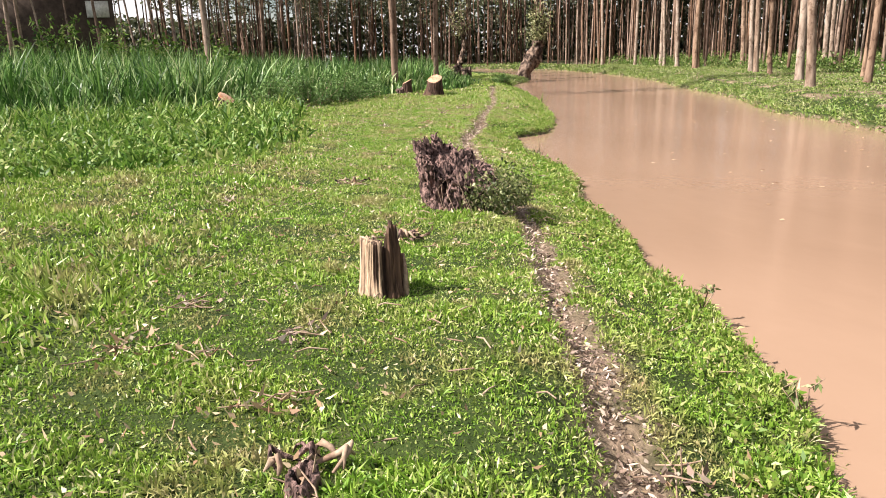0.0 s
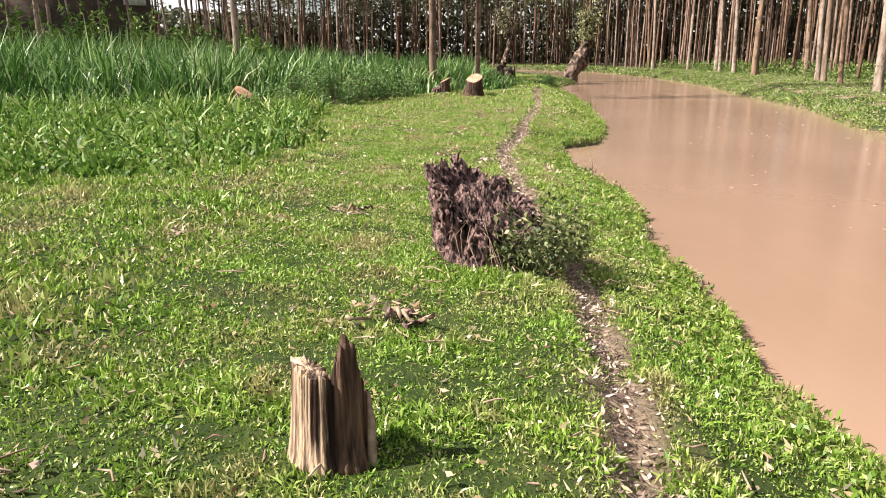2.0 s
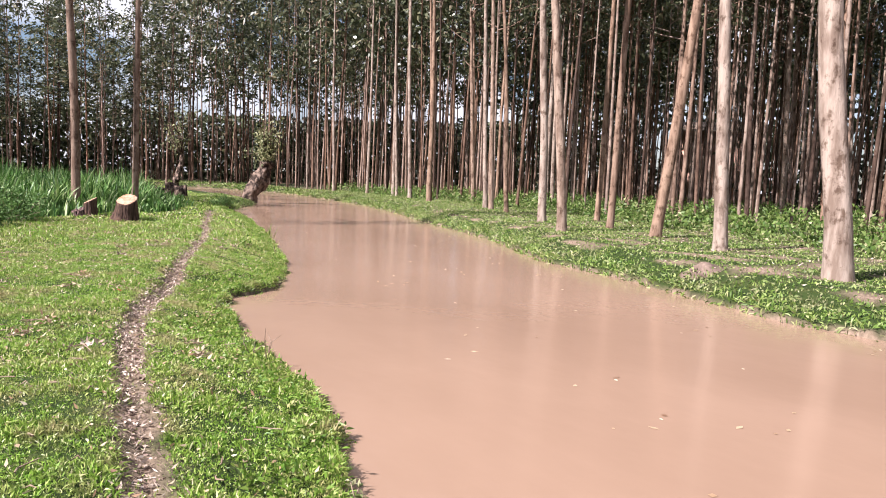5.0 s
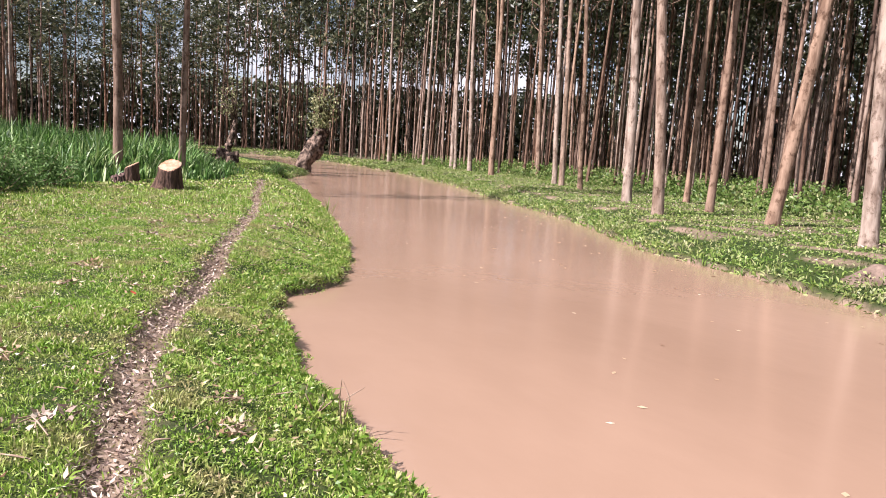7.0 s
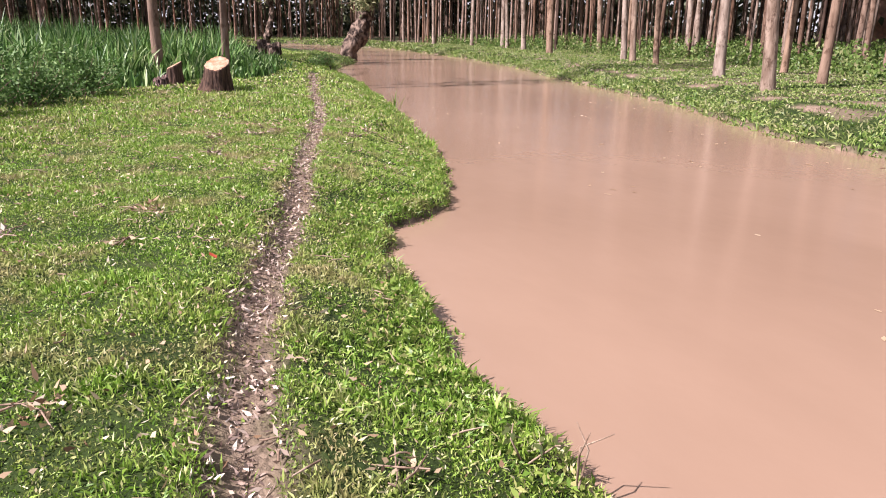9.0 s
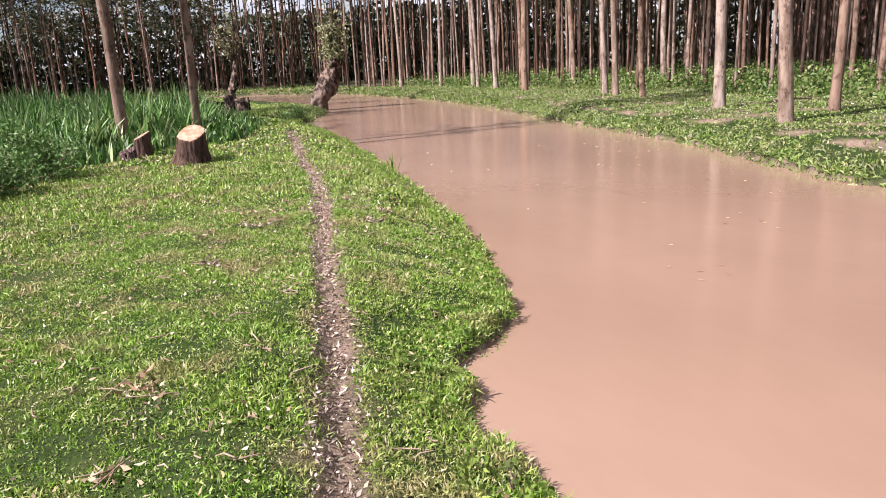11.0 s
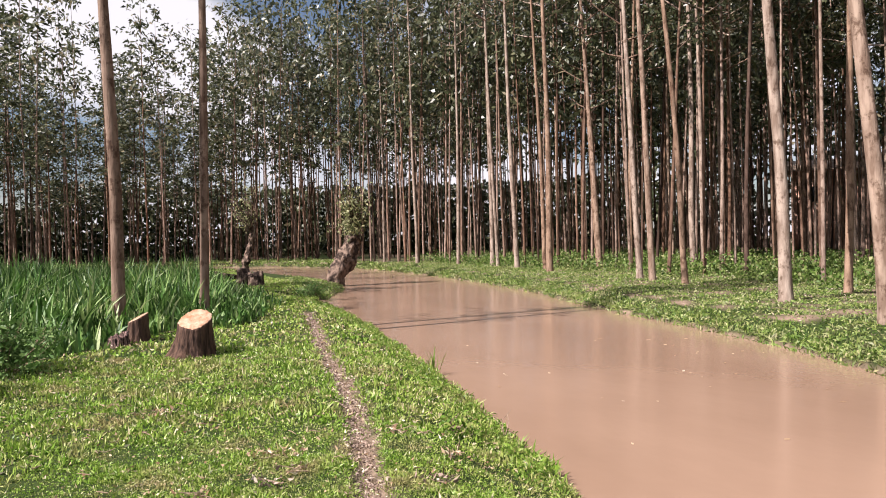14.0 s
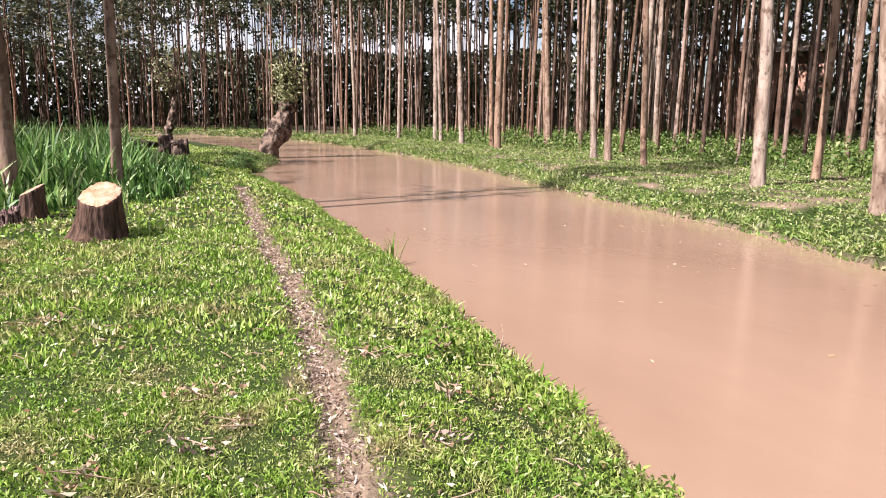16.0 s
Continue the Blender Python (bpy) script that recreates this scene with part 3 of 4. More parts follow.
# ---- stumps and the gnarled trees ----
def stump_body(name, segs, levels, radius_at, mat, lean=(0, 0), seed=0, rough=0.08, hollow=0.0, height_at=None, grain=2.2, crumble=0.0):
    """A solid or hollow stump from rings; height_at gives the rim's height by angle."""
    v, q, t = [], [], []
    shells = [1.0] if not hollow else [1.0, hollow]
    for si, sh in enumerate(shells):
        for k in range(levels + 1):
            s = k / levels
            for j in range(segs):
                a = 2 * math.pi * j / segs
                hh = height_at(a)
                z = (hh * s - 0.08 * (1 - s)) if si == 0 else hh - (hh * 0.62) * (1 - s)
                rr = radius_at(a, max(z, 0)) * (sh if si == 0 else sh * (0.55 + 0.45 * s))
                q_ = Vector((math.cos(a) * grain, math.sin(a) * grain, z * 3 + seed))
                nz = noise.fractal(q_, 0.7, 2.0, 4) + crumble * (abs(noise.noise(q_ * 2.3)) * 1.4 - 0.9 + 1.1 * abs(noise.noise(q_ * 5.6)) + 0.7 * noise.noise(q_ * 10.3))
                rr *= 1 + rough * nz
                v.append((math.cos(a) * rr + lean[0] * z, math.sin(a) * rr + lean[1] * z, z))
    n1 = (levels + 1) * segs
    for k in range(levels):
        for j in range(segs):
            a, b = k * segs + j, k * segs + (j + 1) % segs
            q.append((a, b, b + segs, a + segs))
            if hollow:
                q.append((n1 + b, n1 + a, n1 + a + segs, n1 + b + segs))
    if hollow:
        for j in range(segs):
            a, b = levels * segs + j, levels * segs + (j + 1) % segs
            q.append((a, b, n1 + b, n1 + a))
        v.append((0, 0, min(p_[2] for p_ in v[n1:n1 + segs]) - 0.02))
        t = [(n1 + (j + 1) % segs, n1 + j, len(v) - 1) for j in range(segs)]
    else:
        v.append((lean[0] * height_at(0), lean[1] * height_at(0), sum(height_at(2 * math.pi * j / segs) for j in range(segs)) / segs))
        t = [(levels * segs + j, levels * segs + (j + 1) % segs, len(v) - 1) for j in range(segs)]
    return mesh_of(name, v, [np.array(q), np.array(t)], mat, False)


def disc(name, segs, radius_at, height_at, mat, lift=0.006, seed=0):
    v, q = [], []
    for k, s in enumerate((1.0, 0.93, 0.6, 0.25)):
        for j in range(segs):
            a = 2 * math.pi * j / segs
            r_ = radius_at(a, height_at(None)) * s
            z = height_at(a) * s + (1 - s) * height_at(None) + lift - (0.012 if k == 0 else 0) + 0.0015 * noise.noise(Vector((math.cos(a) * s * 6, math.sin(a) * s * 6, seed)))
            v.append((math.cos(a) * r_, math.sin(a) * r_, z))
    for k in range(3):
        for j in range(segs):
            q.append((k * segs + j, k * segs + (j + 1) % segs, (k + 1) * segs + (j + 1) % segs, (k + 1) * segs + j))
    v.append((0, 0, height_at(None) + lift))
    t = [(3 * segs + j, 3 * segs + (j + 1) % segs, len(v) - 1) for j in range(segs)]
    return mesh_of(name, v, [np.array(q), np.array(t)], mat, True)


def sawn_stump(x, y, radius, height, tilt, tilt_way, label, seed, rz=0.0):
    st = tagged(new("tree_stump"), label, "stump")
    st.matrix_world = pose(x, y, 0, 0, 0, rz)

    def rad(a, z):
        return radius * (0.80 + (0.20 + 0.58 * (0.5 - 0.5 * math.cos(a)) ** 1.5) * math.exp(-z / (height * 0.34)) * (0.8 + 0.4 * math.sin(3 * a + seed) * math.sin(5 * a + 1)) + 0.03 * math.sin(4 * a + seed) + 0.015 * math.sin(13 * a) + 0.015 * math.sin(23 * a))

    def hgt(a):
        return height if a is None else height + tilt * math.cos(a - tilt_way) * rad(a, height) / (radius * 0.8)

    part("bark", stump_body("bark", 96, 14, rad, STUMP_BARK, seed=seed, rough=0.05, height_at=hgt), st)
    part("cut_face", disc("cut_face", 96, lambda a, z: rad(a, z) * 0.985, hgt, CUT_WOOD, 0.012, seed), st, "pale orange freshly sawn wood")
    return st


sawn_stump(-0.46, 20.40, 0.29, 0.56, 0.125, radians(66), "sawn tree stump with orange cut face on the grass", 2)
sawn_stump(-6.38, 14.95, 0.25, 0.42, 0.13, radians(150), "sawn tree stump with pale face among tall weeds", 5)


def broken_stump(x, y, radius, height, label, seed, peak=0.0, rz=0.0, mat=SPLINTER_WOOD, jag=0.35):
    st = tagged(new("broken_stump"), label, "stump")
    st.matrix_world = pose(x, y, 0, 0, 0, rz)
    g2 = random.Random(seed)
    cut = [g2.uniform(0, 1) for _ in range(24)]

    def hgt(a):
        u = (a / (2 * math.pi) * 24) % 24
        return height * (1 - jag * 0.5 + jag * 0.5 * math.cos(a - peak)) * (1 - 0.22 * cut[int(u)] * (1 if math.cos(a - peak) < 0.8 else 0.3))

    def rad(a, z):
        return radius * (0.9 + 0.22 * math.exp(-z / (height * 0.25)) + 0.11 * abs(math.sin(2.5 * a + seed)) + 0.06 * abs(math.sin(5.5 * a)) + 0.04 * math.sin(19 * a + 1) + 0.03 * math.sin(31 * a) - 0.06)

    part("wood", stump_body("wood", 72, 9, rad, mat, seed=seed, rough=0.12, hollow=0.62, height_at=hgt), st)
    return st


# the small splintered stump: a weathered slab, a cleft and a tall torn spike
splint = tagged(new("broken_stump"), "small splintered tree stump with sunlit torn wood", "stump")
splint.matrix_world = pose(-2.85, -0.52, 0)
RIM = [(-180, 0.25), (-120, 0.24), (-100, 0.30), (-84, 0.37), (-70, 0.39), (-56, 0.425), (-42, 0.415), (-30, 0.33), (-15, 0.26), (10, 0.20), (70, 0.20), (130, 0.25), (180, 0.25)]


def by_angle(table, a):
    deg = (math.degrees(a) + 180) % 360 - 180
    return float(np.interp(deg, [q_[0] for q_ in table], [q_[1] for q_ in table]))


def core_h(a):
    return by_angle(RIM, a) + 0.010 * math.sin(19 * a) + 0.006 * math.sin(41 * a + 1)


def core_r(a, z):
    return 0.085 * (1 + 0.40 * math.exp(-z / 0.05) * (0.7 + 0.3 * math.sin(5 * a)) + 0.06 * math.sin(9 * a + 1) + 0.04 * math.sin(23 * a) - 0.12 * max(0, z - 0.28) / 0.16)


def slab_h(a):
    return 0.325 + 0.012 * math.cos(a - 2.6) + 0.007 * math.sin(11 * a) + 0.005 * math.sin(23 * a)


def slab_r(a, z):
    wide = 0.040 / math.sqrt((math.cos(a - 0.785) * 1.0) ** 2 + (math.sin(a - 0.785) * 0.52) ** 2)
    return wide * (1 + 0.30 * math.exp(-z / 0.06) + 0.05 * math.sin(13 * a) + 0.04 * math.sin(27 * a + 2))


core = part("core", stump_body("core", 150, 22, core_r, DARK_WOOD, (-0.02, 0.0), 4, 0.08, 0.55, core_h, 5.0), splint, "dark torn heartwood with a tall spike")
core.location = (0.035, 0.01, 0)
slab = part("slab", stump_body("slab", 120, 20, slab_r, SPLINTER_WOOD, (0.03, 0.02), 6, 0.06, 0.0, slab_h, 5.0), splint, "pale weathered slab of sunlit wood")
slab.location = (-0.062, -0.035, 0)
flake = tube([(0.135, -0.03, -0.02), (0.14, -0.035, 0.12), (0.13, -0.03, 0.24)], [0.016, 0.014, 0.005], 8, 0.4, 3)
part("bark_flake", mesh_of("bark_flake", flake[0], [flake[1], flake[2]], TWIG), splint, "loose pale strip of bark")
sawn_stump(-1.25, 22.80, 0.19, 0.42, 0.075, radians(0), "sawn stump with a slanting pale face beside the reeds", 8)
broken_stump(-1.56, 22.25, 0.16, 0.25, "low dark rotten stump beside the reeds", 9, 0.4, mat=ROTTEN_WOOD)
broken_stump(2.88, 39.91, 0.30, 0.75, "dark broken stump on the far grass", 12, 2.0, mat=GNARLED_BARK)
broken_stump(3.28, 39.33, 0.30, 0.62, "dark broken stump on the far grass", 13, 0.6, mat=GNARLED_BARK)

# the large rotten stump, hollow and crumbling, with creepers
rot = tagged(new("rotten_stump"), "large crumbling rotten tree stump overgrown with creepers", "stump")
rot.matrix_world = pose(-2.07, 1.91, 0, 0, 0, 0)


def rot_h(a):
    """The rim: high at the back, sloping down towards the river."""
    return 0.13 + 0.45 * (0.5 + 0.5 * math.cos(a - radians(135))) ** 0.8 + 0.02 * math.sin(7 * a) + 0.018 * math.sin(13 * a + 1)


def crumbling(name, segs, side, top):
    """Outer wall, ragged rim and an eaten-out, sloping top in one surface."""
    v, q = [], []
    for k in range(side + top + 1):
        for j in range(segs):
            a = 2 * math.pi * j / segs
            h = rot_h(a)
            if k <= side:
                s = k / side
                z, r_, up = h * s - 0.1 * (1 - s), 1.0, 0.0
            else:
                u = (k - side) / top
                z, r_, up = h * (1 - u) + 0.34 * u - 0.07 * math.sin(math.pi * min(1, u * 1.6)) * h / 0.5, 1 - u, min(1, u * 3)
            rr = 0.30 * r_ * (1 + 0.10 * math.sin(3 * a + 0.5) + 0.20 * math.exp(-max(z, 0) / 0.1) + 0.10 * z)
            p_ = Vector((math.cos(a) * rr, math.sin(a) * rr, z))
            f_ = Vector((p_.x * 11, p_.y * 11, p_.z * (3.2 + 4 * up) + 3))
            w_ = f_ + Vector((noise.noise(f_ * 0.8), noise.noise(f_ * 0.8 + Vector((9, 0, 0))), noise.noise(f_ * 0.8 + Vector((0, 9, 0))))) * 0.8
            ridge = 1 - 2.2 * abs(noise.noise(w_)) + 0.75 * (1 - 2.2 * abs(noise.noise(w_ * 2.3))) + 0.6 * (1 - 2.2 * abs(noise.noise(w_ * 5.1)))
            pit = max(0.0, noise.noise(f_ * 0.62 + Vector((4, 1, 7))) - 0.1)
            d_ = (0.048 * (ridge - 0.95) - 0.26 * pit) * min(1.0, max(0.25, z / 0.12)) * (1.0 if k <= side else max(0.3, 1 - 0.3 * up))
            out = Vector((math.cos(a) * (1 - 0.8 * up), math.sin(a) * (1 - 0.8 * up), 0.25 + up)).normalized()
            p_ += out * d_
            v.append((p_.x - 0.09 * max(z, 0), p_.y + 0.05 * z, p_.z))
    for k in range(side + top):
        for j in range(segs):
            b, c = k * segs + j, k * segs + (j + 1) % segs
            q.append((b, c, c + segs, b + segs))
    return mesh_of(name, v, [np.array(q)], ROTTEN_WOOD, False)


part("wood", crumbling("wood", 280, 70, 50), rot)
g3 = np.random.default_rng(5)
chunks = []
for k in range(260):
    a = g3.uniform(0, 2 * math.pi)
    h0, o_ = rot_h(a), (g3.uniform(0.9, 1.03) if k % 3 else g3.uniform(0.25, 0.95))
    c = np.array([math.cos(a) * 0.30 - 0.09 * h0 * o_, math.sin(a) * 0.30, h0 * o_ - 0.01])
    d = unit(np.array([math.cos(a) * 0.35, math.sin(a) * 0.35, 1.0]) + g3.normal(0, 0.45, 3))
    ln, w = g3.uniform(0.025, 0.07), g3.uniform(0.006, 0.016)
    chunks.append(tube([c - d * ln * 0.5, c + d * ln * 0.2 + g3.normal(0, 0.006, 3), c + d * ln * 0.7], [w, w * 0.8, w * 0.2], 5, 0.5, k))
v, f = join(chunks)
part("splintering", mesh_of("splintering", v, f, ROTTEN_WOOD), rot, "jagged purple-brown splinters of rotten wood")["kind"] = "stuff"
nn = 2300
a = g3.uniform(-1.9, 0.7, nn)
s = g3.uniform(0.25, 0.55, nn)
base = np.stack([np.cos(a) * s + 0.12, np.sin(a) * s * 0.8, np.abs(g3.normal(0.0, 0.15, nn)) * np.clip(1.3 - s, 0.3, 1) + 0.02], 1)
v1, q1 = kites(base, unit(g3.normal(size=(nn, 3)) + (0.2, -0.3, 0.3)), g3.uniform(0.022, 0.062, nn), g3.uniform(0.010, 0.028, nn), 0.25, g3)
part("creeper", mesh_of("creeper", v1, [q1], VINE_LEAF), rot, "pale green creeper leaves")["kind"] = "stuff"
stems = []
for k in range(15):
    a = g3.uniform(-2.2, 0.6)
    p0 = np.array([math.cos(a) * 0.5 + 0.1, math.sin(a) * 0.5, 0.0])
    p2 = np.array([math.cos(a) * 0.28, math.sin(a) * 0.28, g3.uniform(0.15, 0.4)])
    stems.append(tube([p0, (p0 + p2) / 2 + g3.normal(0, 0.06, 3) + (0, 0, 0.05), p2 + g3.normal(0, 0.05, 3)], [0.002, 0.0018, 0.001], 4, cap=False))
v, f = join(stems)
part("stem_tangle", mesh_of("stem_tangle", v, f, TWIG), rot, "thin dry creeper stems")["kind"] = "stuff"


def gnarled_tree(x, y, path, radii, leaf_box, nleaf, shoots, label, seed):
    tr = tagged(new("gnarled_tree"), label, "tree")
    tr.matrix_world = pose(x, y, float(ground_z(np.array([x]), np.array([y]))[0]) + 0.1)
    steps, fine = np.arange(len(path)), np.linspace(0, len(path) - 1, 44)
    line = np.stack([np.interp(fine, steps, [c[k] for c in path]) for k in range(3)], 1)
    girth = np.interp(fine, steps, radii)
    v, q, t = tube([tuple(c) for c in line], list(girth), 36, 0.55, seed)
    part("trunk", mesh_of("trunk", v, [q, t], GNARLED_BARK, True), tr)
    g4 = np.random.default_rng(seed)
    cx, cy, cz, sx, sy, sz = leaf_box
    top = np.array(path[-1])
    limbs, pts = [], []
    for k in range(shoots):
        e = np.array([cx, cy, cz]) + g4.normal(size=3) * (sx, sy, sz) * 0.8
        e[2] = max(e[2], top[2] + 0.2)
        mid = (top + e) / 2 + g4.normal(0, 0.12, 3)
        limbs.append(tube([top + (0, 0, -0.15), mid, e], [0.05, 0.03, 0.01], 5, cap=False))
        m_ = nleaf // shoots
        u = g4.uniform(0.25, 1.1, m_)[:, None]
        pts.append(top + (mid - top) * np.clip(u * 2, 0, 1) + (e - mid) * np.clip(u * 2 - 1, 0, 1.2) + g4.normal(0, 0.16, (m_, 3)))
    v, f = join(limbs)
    tagged(part("branchwork", mesh_of("branchwork", v, f, GNARLED_BARK), tr), kind="stuff")
    base = np.concatenate(pts)
    v, q = kites(base, unit(g4.normal(size=(len(base), 3)) + (0, 0, 0.1)), g4.uniform(0.12, 0.26, len(base)), g4.uniform(0.05, 0.11, len(base)), 0.2, g4)
    part("crown", mesh_of("crown", v, [q], POLLARD_LEAF), tr, "sparse pale green leafy shoots")


gnarled_tree(7.58, 43.01, [(-0.04, 0, -0.4), (0.0, 0, 0.15), (0.12, 0, 0.7), (0.36, 0.05, 1.2), (0.62, 0.05, 1.7), (0.86, 0.05, 2.15), (0.98, 0.05, 2.55), (1.0, 0.05, 2.8)],
             [0.36, 0.36, 0.40, 0.44, 0.46, 0.46, 0.38, 0.14], (0.95, 0.1, 3.95, 0.55, 0.55, 0.9), 1350, 36, "leaning gnarled pollard tree at the water's edge", 21)
gnarled_tree(4.60, 52.90, [(0, 0, -0.2), (0.05, 0, 0.4), (0.25, 0, 1.0), (0.45, 0, 1.7), (0.5, 0, 2.4)], [0.28, 0.21, 0.19, 0.18, 0.11],
             (0.3, 0.2, 4.0, 0.9, 0.9, 1.2), 330, 22, "small gnarled tree with dull green leaves far off", 22)

# ---- houses glimpsed through the trees ----
def box(name, x0, y0, z0, x1, y1, z1, mat):
    v = [(x, y, z) for z in (z0, z1) for x, y in ((x0, y0), (x1, y0), (x1, y1), (x0, y1))]
    q = [(0, 3, 2, 1), (4, 5, 6, 7), (0, 1, 5, 4), (1, 2, 6, 5), (2, 3, 7, 6), (3, 0, 4, 7)]
    return mesh_of(name, v, [np.array(q)], mat)


def house(x, y, rz, w, d, h, wall, label, board=None, windows=()):
    ho = tagged(new("house"), label, "house")
    ho.matrix_world = pose(x, y, 0, 0, 0, rz)
    part("wall", box("wall", -w / 2, 0, 0, w / 2, d, h, wall), ho)
    v = [(-w / 2 - .6, -.9, h - .25), (w / 2 + .6, -.9, h - .25), (w / 2 + .6, d / 2, h + 1.1), (-w / 2 - .6, d / 2, h + 1.1), (w / 2 + .6, d + .9, h - .25), (-w / 2 - .6, d + .9, h - .25)]
    v += [(a, b, c + 0.06) for a, b, c in v]
    q = [(0, 3, 2, 1), (3, 5, 4, 2), (6, 7, 8, 9), (9, 8, 10, 11), (0, 1, 7, 6), (5, 11, 10, 4), (1, 2, 8, 7), (2, 4, 10, 8), (3, 0, 6, 9), (5, 3, 9, 11)]
    part("roof", mesh_of("roof", v, [np.array(q)], ROOF_TIN), ho)
    for wx0, wz0, wx1, wz1 in windows:
        win = part("window", box("window", wx0, -0.06, wz0, wx1, 0.04, wz1, WINDOW_DARK), ho)
    if board:
        part("shutter", box("shutter", board[0], -0.12, board[1], board[2], -0.03, board[3], WHITE_BOARD), ho, "white painted shutter board")


house(-21.6, 40.4, 20, 9.5, 6, 6.6, MUD_WALL, "dark mud-walled house behind the reeds and trees", (3.3, 4.0, 4.5, 4.9), ((-1.0, 1.2, 0.2, 2.4),))
house(66, 62, -48, 9, 6, 8.5, PINK_WALL, "pink-walled house half hidden behind the plantation", None, ((-3, 5, -2, 6.6), (0.5, 5, 1.5, 6.6)))


# ---- vegetation ----
def eye_gap(x, y):
    """Distance from the line that is walked."""
    return line_distance(np.array([(-2.93, -4.67), (-2.61, -2.73), (-2.06, -0.97), (-1.32, 2.61), (-1.49, 5.63), (-1.47, 7.13), (-1.26, 8.74), (-0.92, 10.51), (-0.45, 13.2)]), x, y, False)


def bare_at(x, y):
    return np.clip(1.45 - line_distance(TRAIL, x, y, False) / 0.11 + 0.3 * waves(x, y, 0.5, 9), 0, 1)


def lawn(x, y):
    return (river_depth(x, y) < 0.04) & (rng.uniform(size=x.shape) > bare_at(x, y) * 0.93) & ~inside(REED_FIELD, x, y) & (x < 5)


def blades(name, x, y, length, width, spread, mat, label, cat, droop=0.15, kind="stuff", lift=0.0):
    base = np.stack([x, y, ground_z(x, y) - 0.008 + lift], 1)
    base[:, 2] = np.maximum(base[:, 2], WATER_Z - 0.02)
    v, q = kites(base, up_ways(len(x), spread, rng), length, width, droop, rng)
    return tagged(new(name, mesh_of(name, v, [q], mat)), label, cat, kind=kind)


x, y = scatter((-6, -3.7, 2.8, 16.5), 9000, lambda x, y: lawn(x, y) & (rng.uniform(size=x.shape) < np.interp(eye_gap(x, y), [1.3, 2.0, 2.35, 2.36], [1, 0.55, 0.42, 0])), rng)
tall = 1 + 0.55 * np.clip(waves(x, y, 1.1, 21), -0.5, 1.3) + 0.6 * np.clip(1 + river_depth(x, y) / 0.35, 0, 1) + 1.5 * np.exp(-((x + 5.0) ** 2 + (y + 0.1) ** 2) / 0.45)
tuftiness = 1.05 + 0.45 * np.clip(waves(x, y, 0.13, 23), -0.5, 1) + 0.3 * np.clip(waves(x, y, 0.06, 24), -0.6, 1)
blades("short_grass", x, y, tall * tuftiness * rng.uniform(0.022, 0.052, len(x)), rng.uniform(0.005, 0.010, len(x)) * np.interp(eye_gap(x, y), [1.3, 2.3], [1, 1.3]) * (0.75 + 0.25 * tall), 1.0, GRASS, "short bright green riverside grass", "grass", 0.3)
x, y = scatter((-10, -6, 5, 32), 1450, lambda x, y: lawn(x, y) & ((eye_gap(x, y) >= 2.3) | (y < -3.7)) & (eye_gap(x, y) < 7.5), rng)
tall = 1 + 0.55 * np.clip(waves(x, y, 1.1, 21), -0.5, 1.3) + 0.6 * np.clip(1 + river_depth(x, y) / 0.35, 0, 1) + 1.5 * np.exp(-((x + 5.0) ** 2 + (y + 0.1) ** 2) / 0.45)
blades("lawn_grass", x, y, tall * (1 + 0.45 * np.clip(waves(x, y, 0.16, 23), -0.8, 1)) * rng.uniform(0.04, 0.085, len(x)), rng.uniform(0.011, 0.022, len(x)), 1.05, GRASS, "short bright green riverside grass", "grass")
x, y = scatter((-12, -6, 7, 62), 180, lambda x, y: lawn(x, y) & (eye_gap(x, y) >= 7.2), rng)
blades("distant_grass", x, y, rng.uniform(0.06, 0.12, len(x)), rng.uniform(0.028, 0.05, len(x)), 1.3, GRASS, "short green grass beside the bend of the river", "grass")

x, y = scatter((-14, 60, 17, 92), 34, lambda x, y: river_depth(x, y) < 0.05, rng)
blades("bend_grass", x, y, rng.uniform(0.14, 0.28, len(x)), rng.uniform(0.07, 0.13, len(x)), 1.3, FAR_WEED, "rough green grass beyond the bend of the river", "grass")

# broad-leaved weeds along the near bank
x, y = scatter((-4, -6, 6, 38), 2700, lambda x, y: (np.abs(river_depth(x, y) + 0.16) < 0.2 + 0.12 * waves(x, y, 1.3, 31)) & (x < 6.5), rng)
hump = np.clip(waves(x, y, 0.28, 33) + 0.35, 0, 1.3)
blades("bank_weeds", x, y, rng.uniform(0.024, 0.056, len(x)) * (1 + 0.3 * hump), rng.uniform(0.010, 0.023, len(x)), 1.5, BANK_WEED, "leafy green weeds overhanging the muddy water", "weeds", 0.25, lift=rng.uniform(0, 0.085, len(x)) * hump)

# far bank: matted creeping weeds, taller under the trees
x, y = scatter((5, 0, 40, 66), 260, lambda x, y: (river_depth(x, y) < 0.12) & (x > 5) & (rng.uniform(size=x.shape) < np.clip(1.15 - (y - 10) / 70, 0.25, 1)) & (x < 14 + y * 0.35) & ((x > 6.9) | (y < 45)) & ((river_depth(x, y) > -0.9) | (waves(x, y, 2.2, 43) < 0.15) | (rng.uniform(size=x.shape) < 0.3)), rng)
sc = 1 + np.clip(y / 45, 0, 1.2)
edge = np.clip(1 + river_depth(x, y) / 0.9, 0, 1)
blades("far_bank_weeds", x, y, sc * rng.uniform(0.045, 0.095, len(x)) * (1 + 1.0 * edge), sc * rng.uniform(0.014, 0.027, len(x)), 1.3, FAR_WEED, "low green creeping weeds on the far bank", "weeds", 0.3)
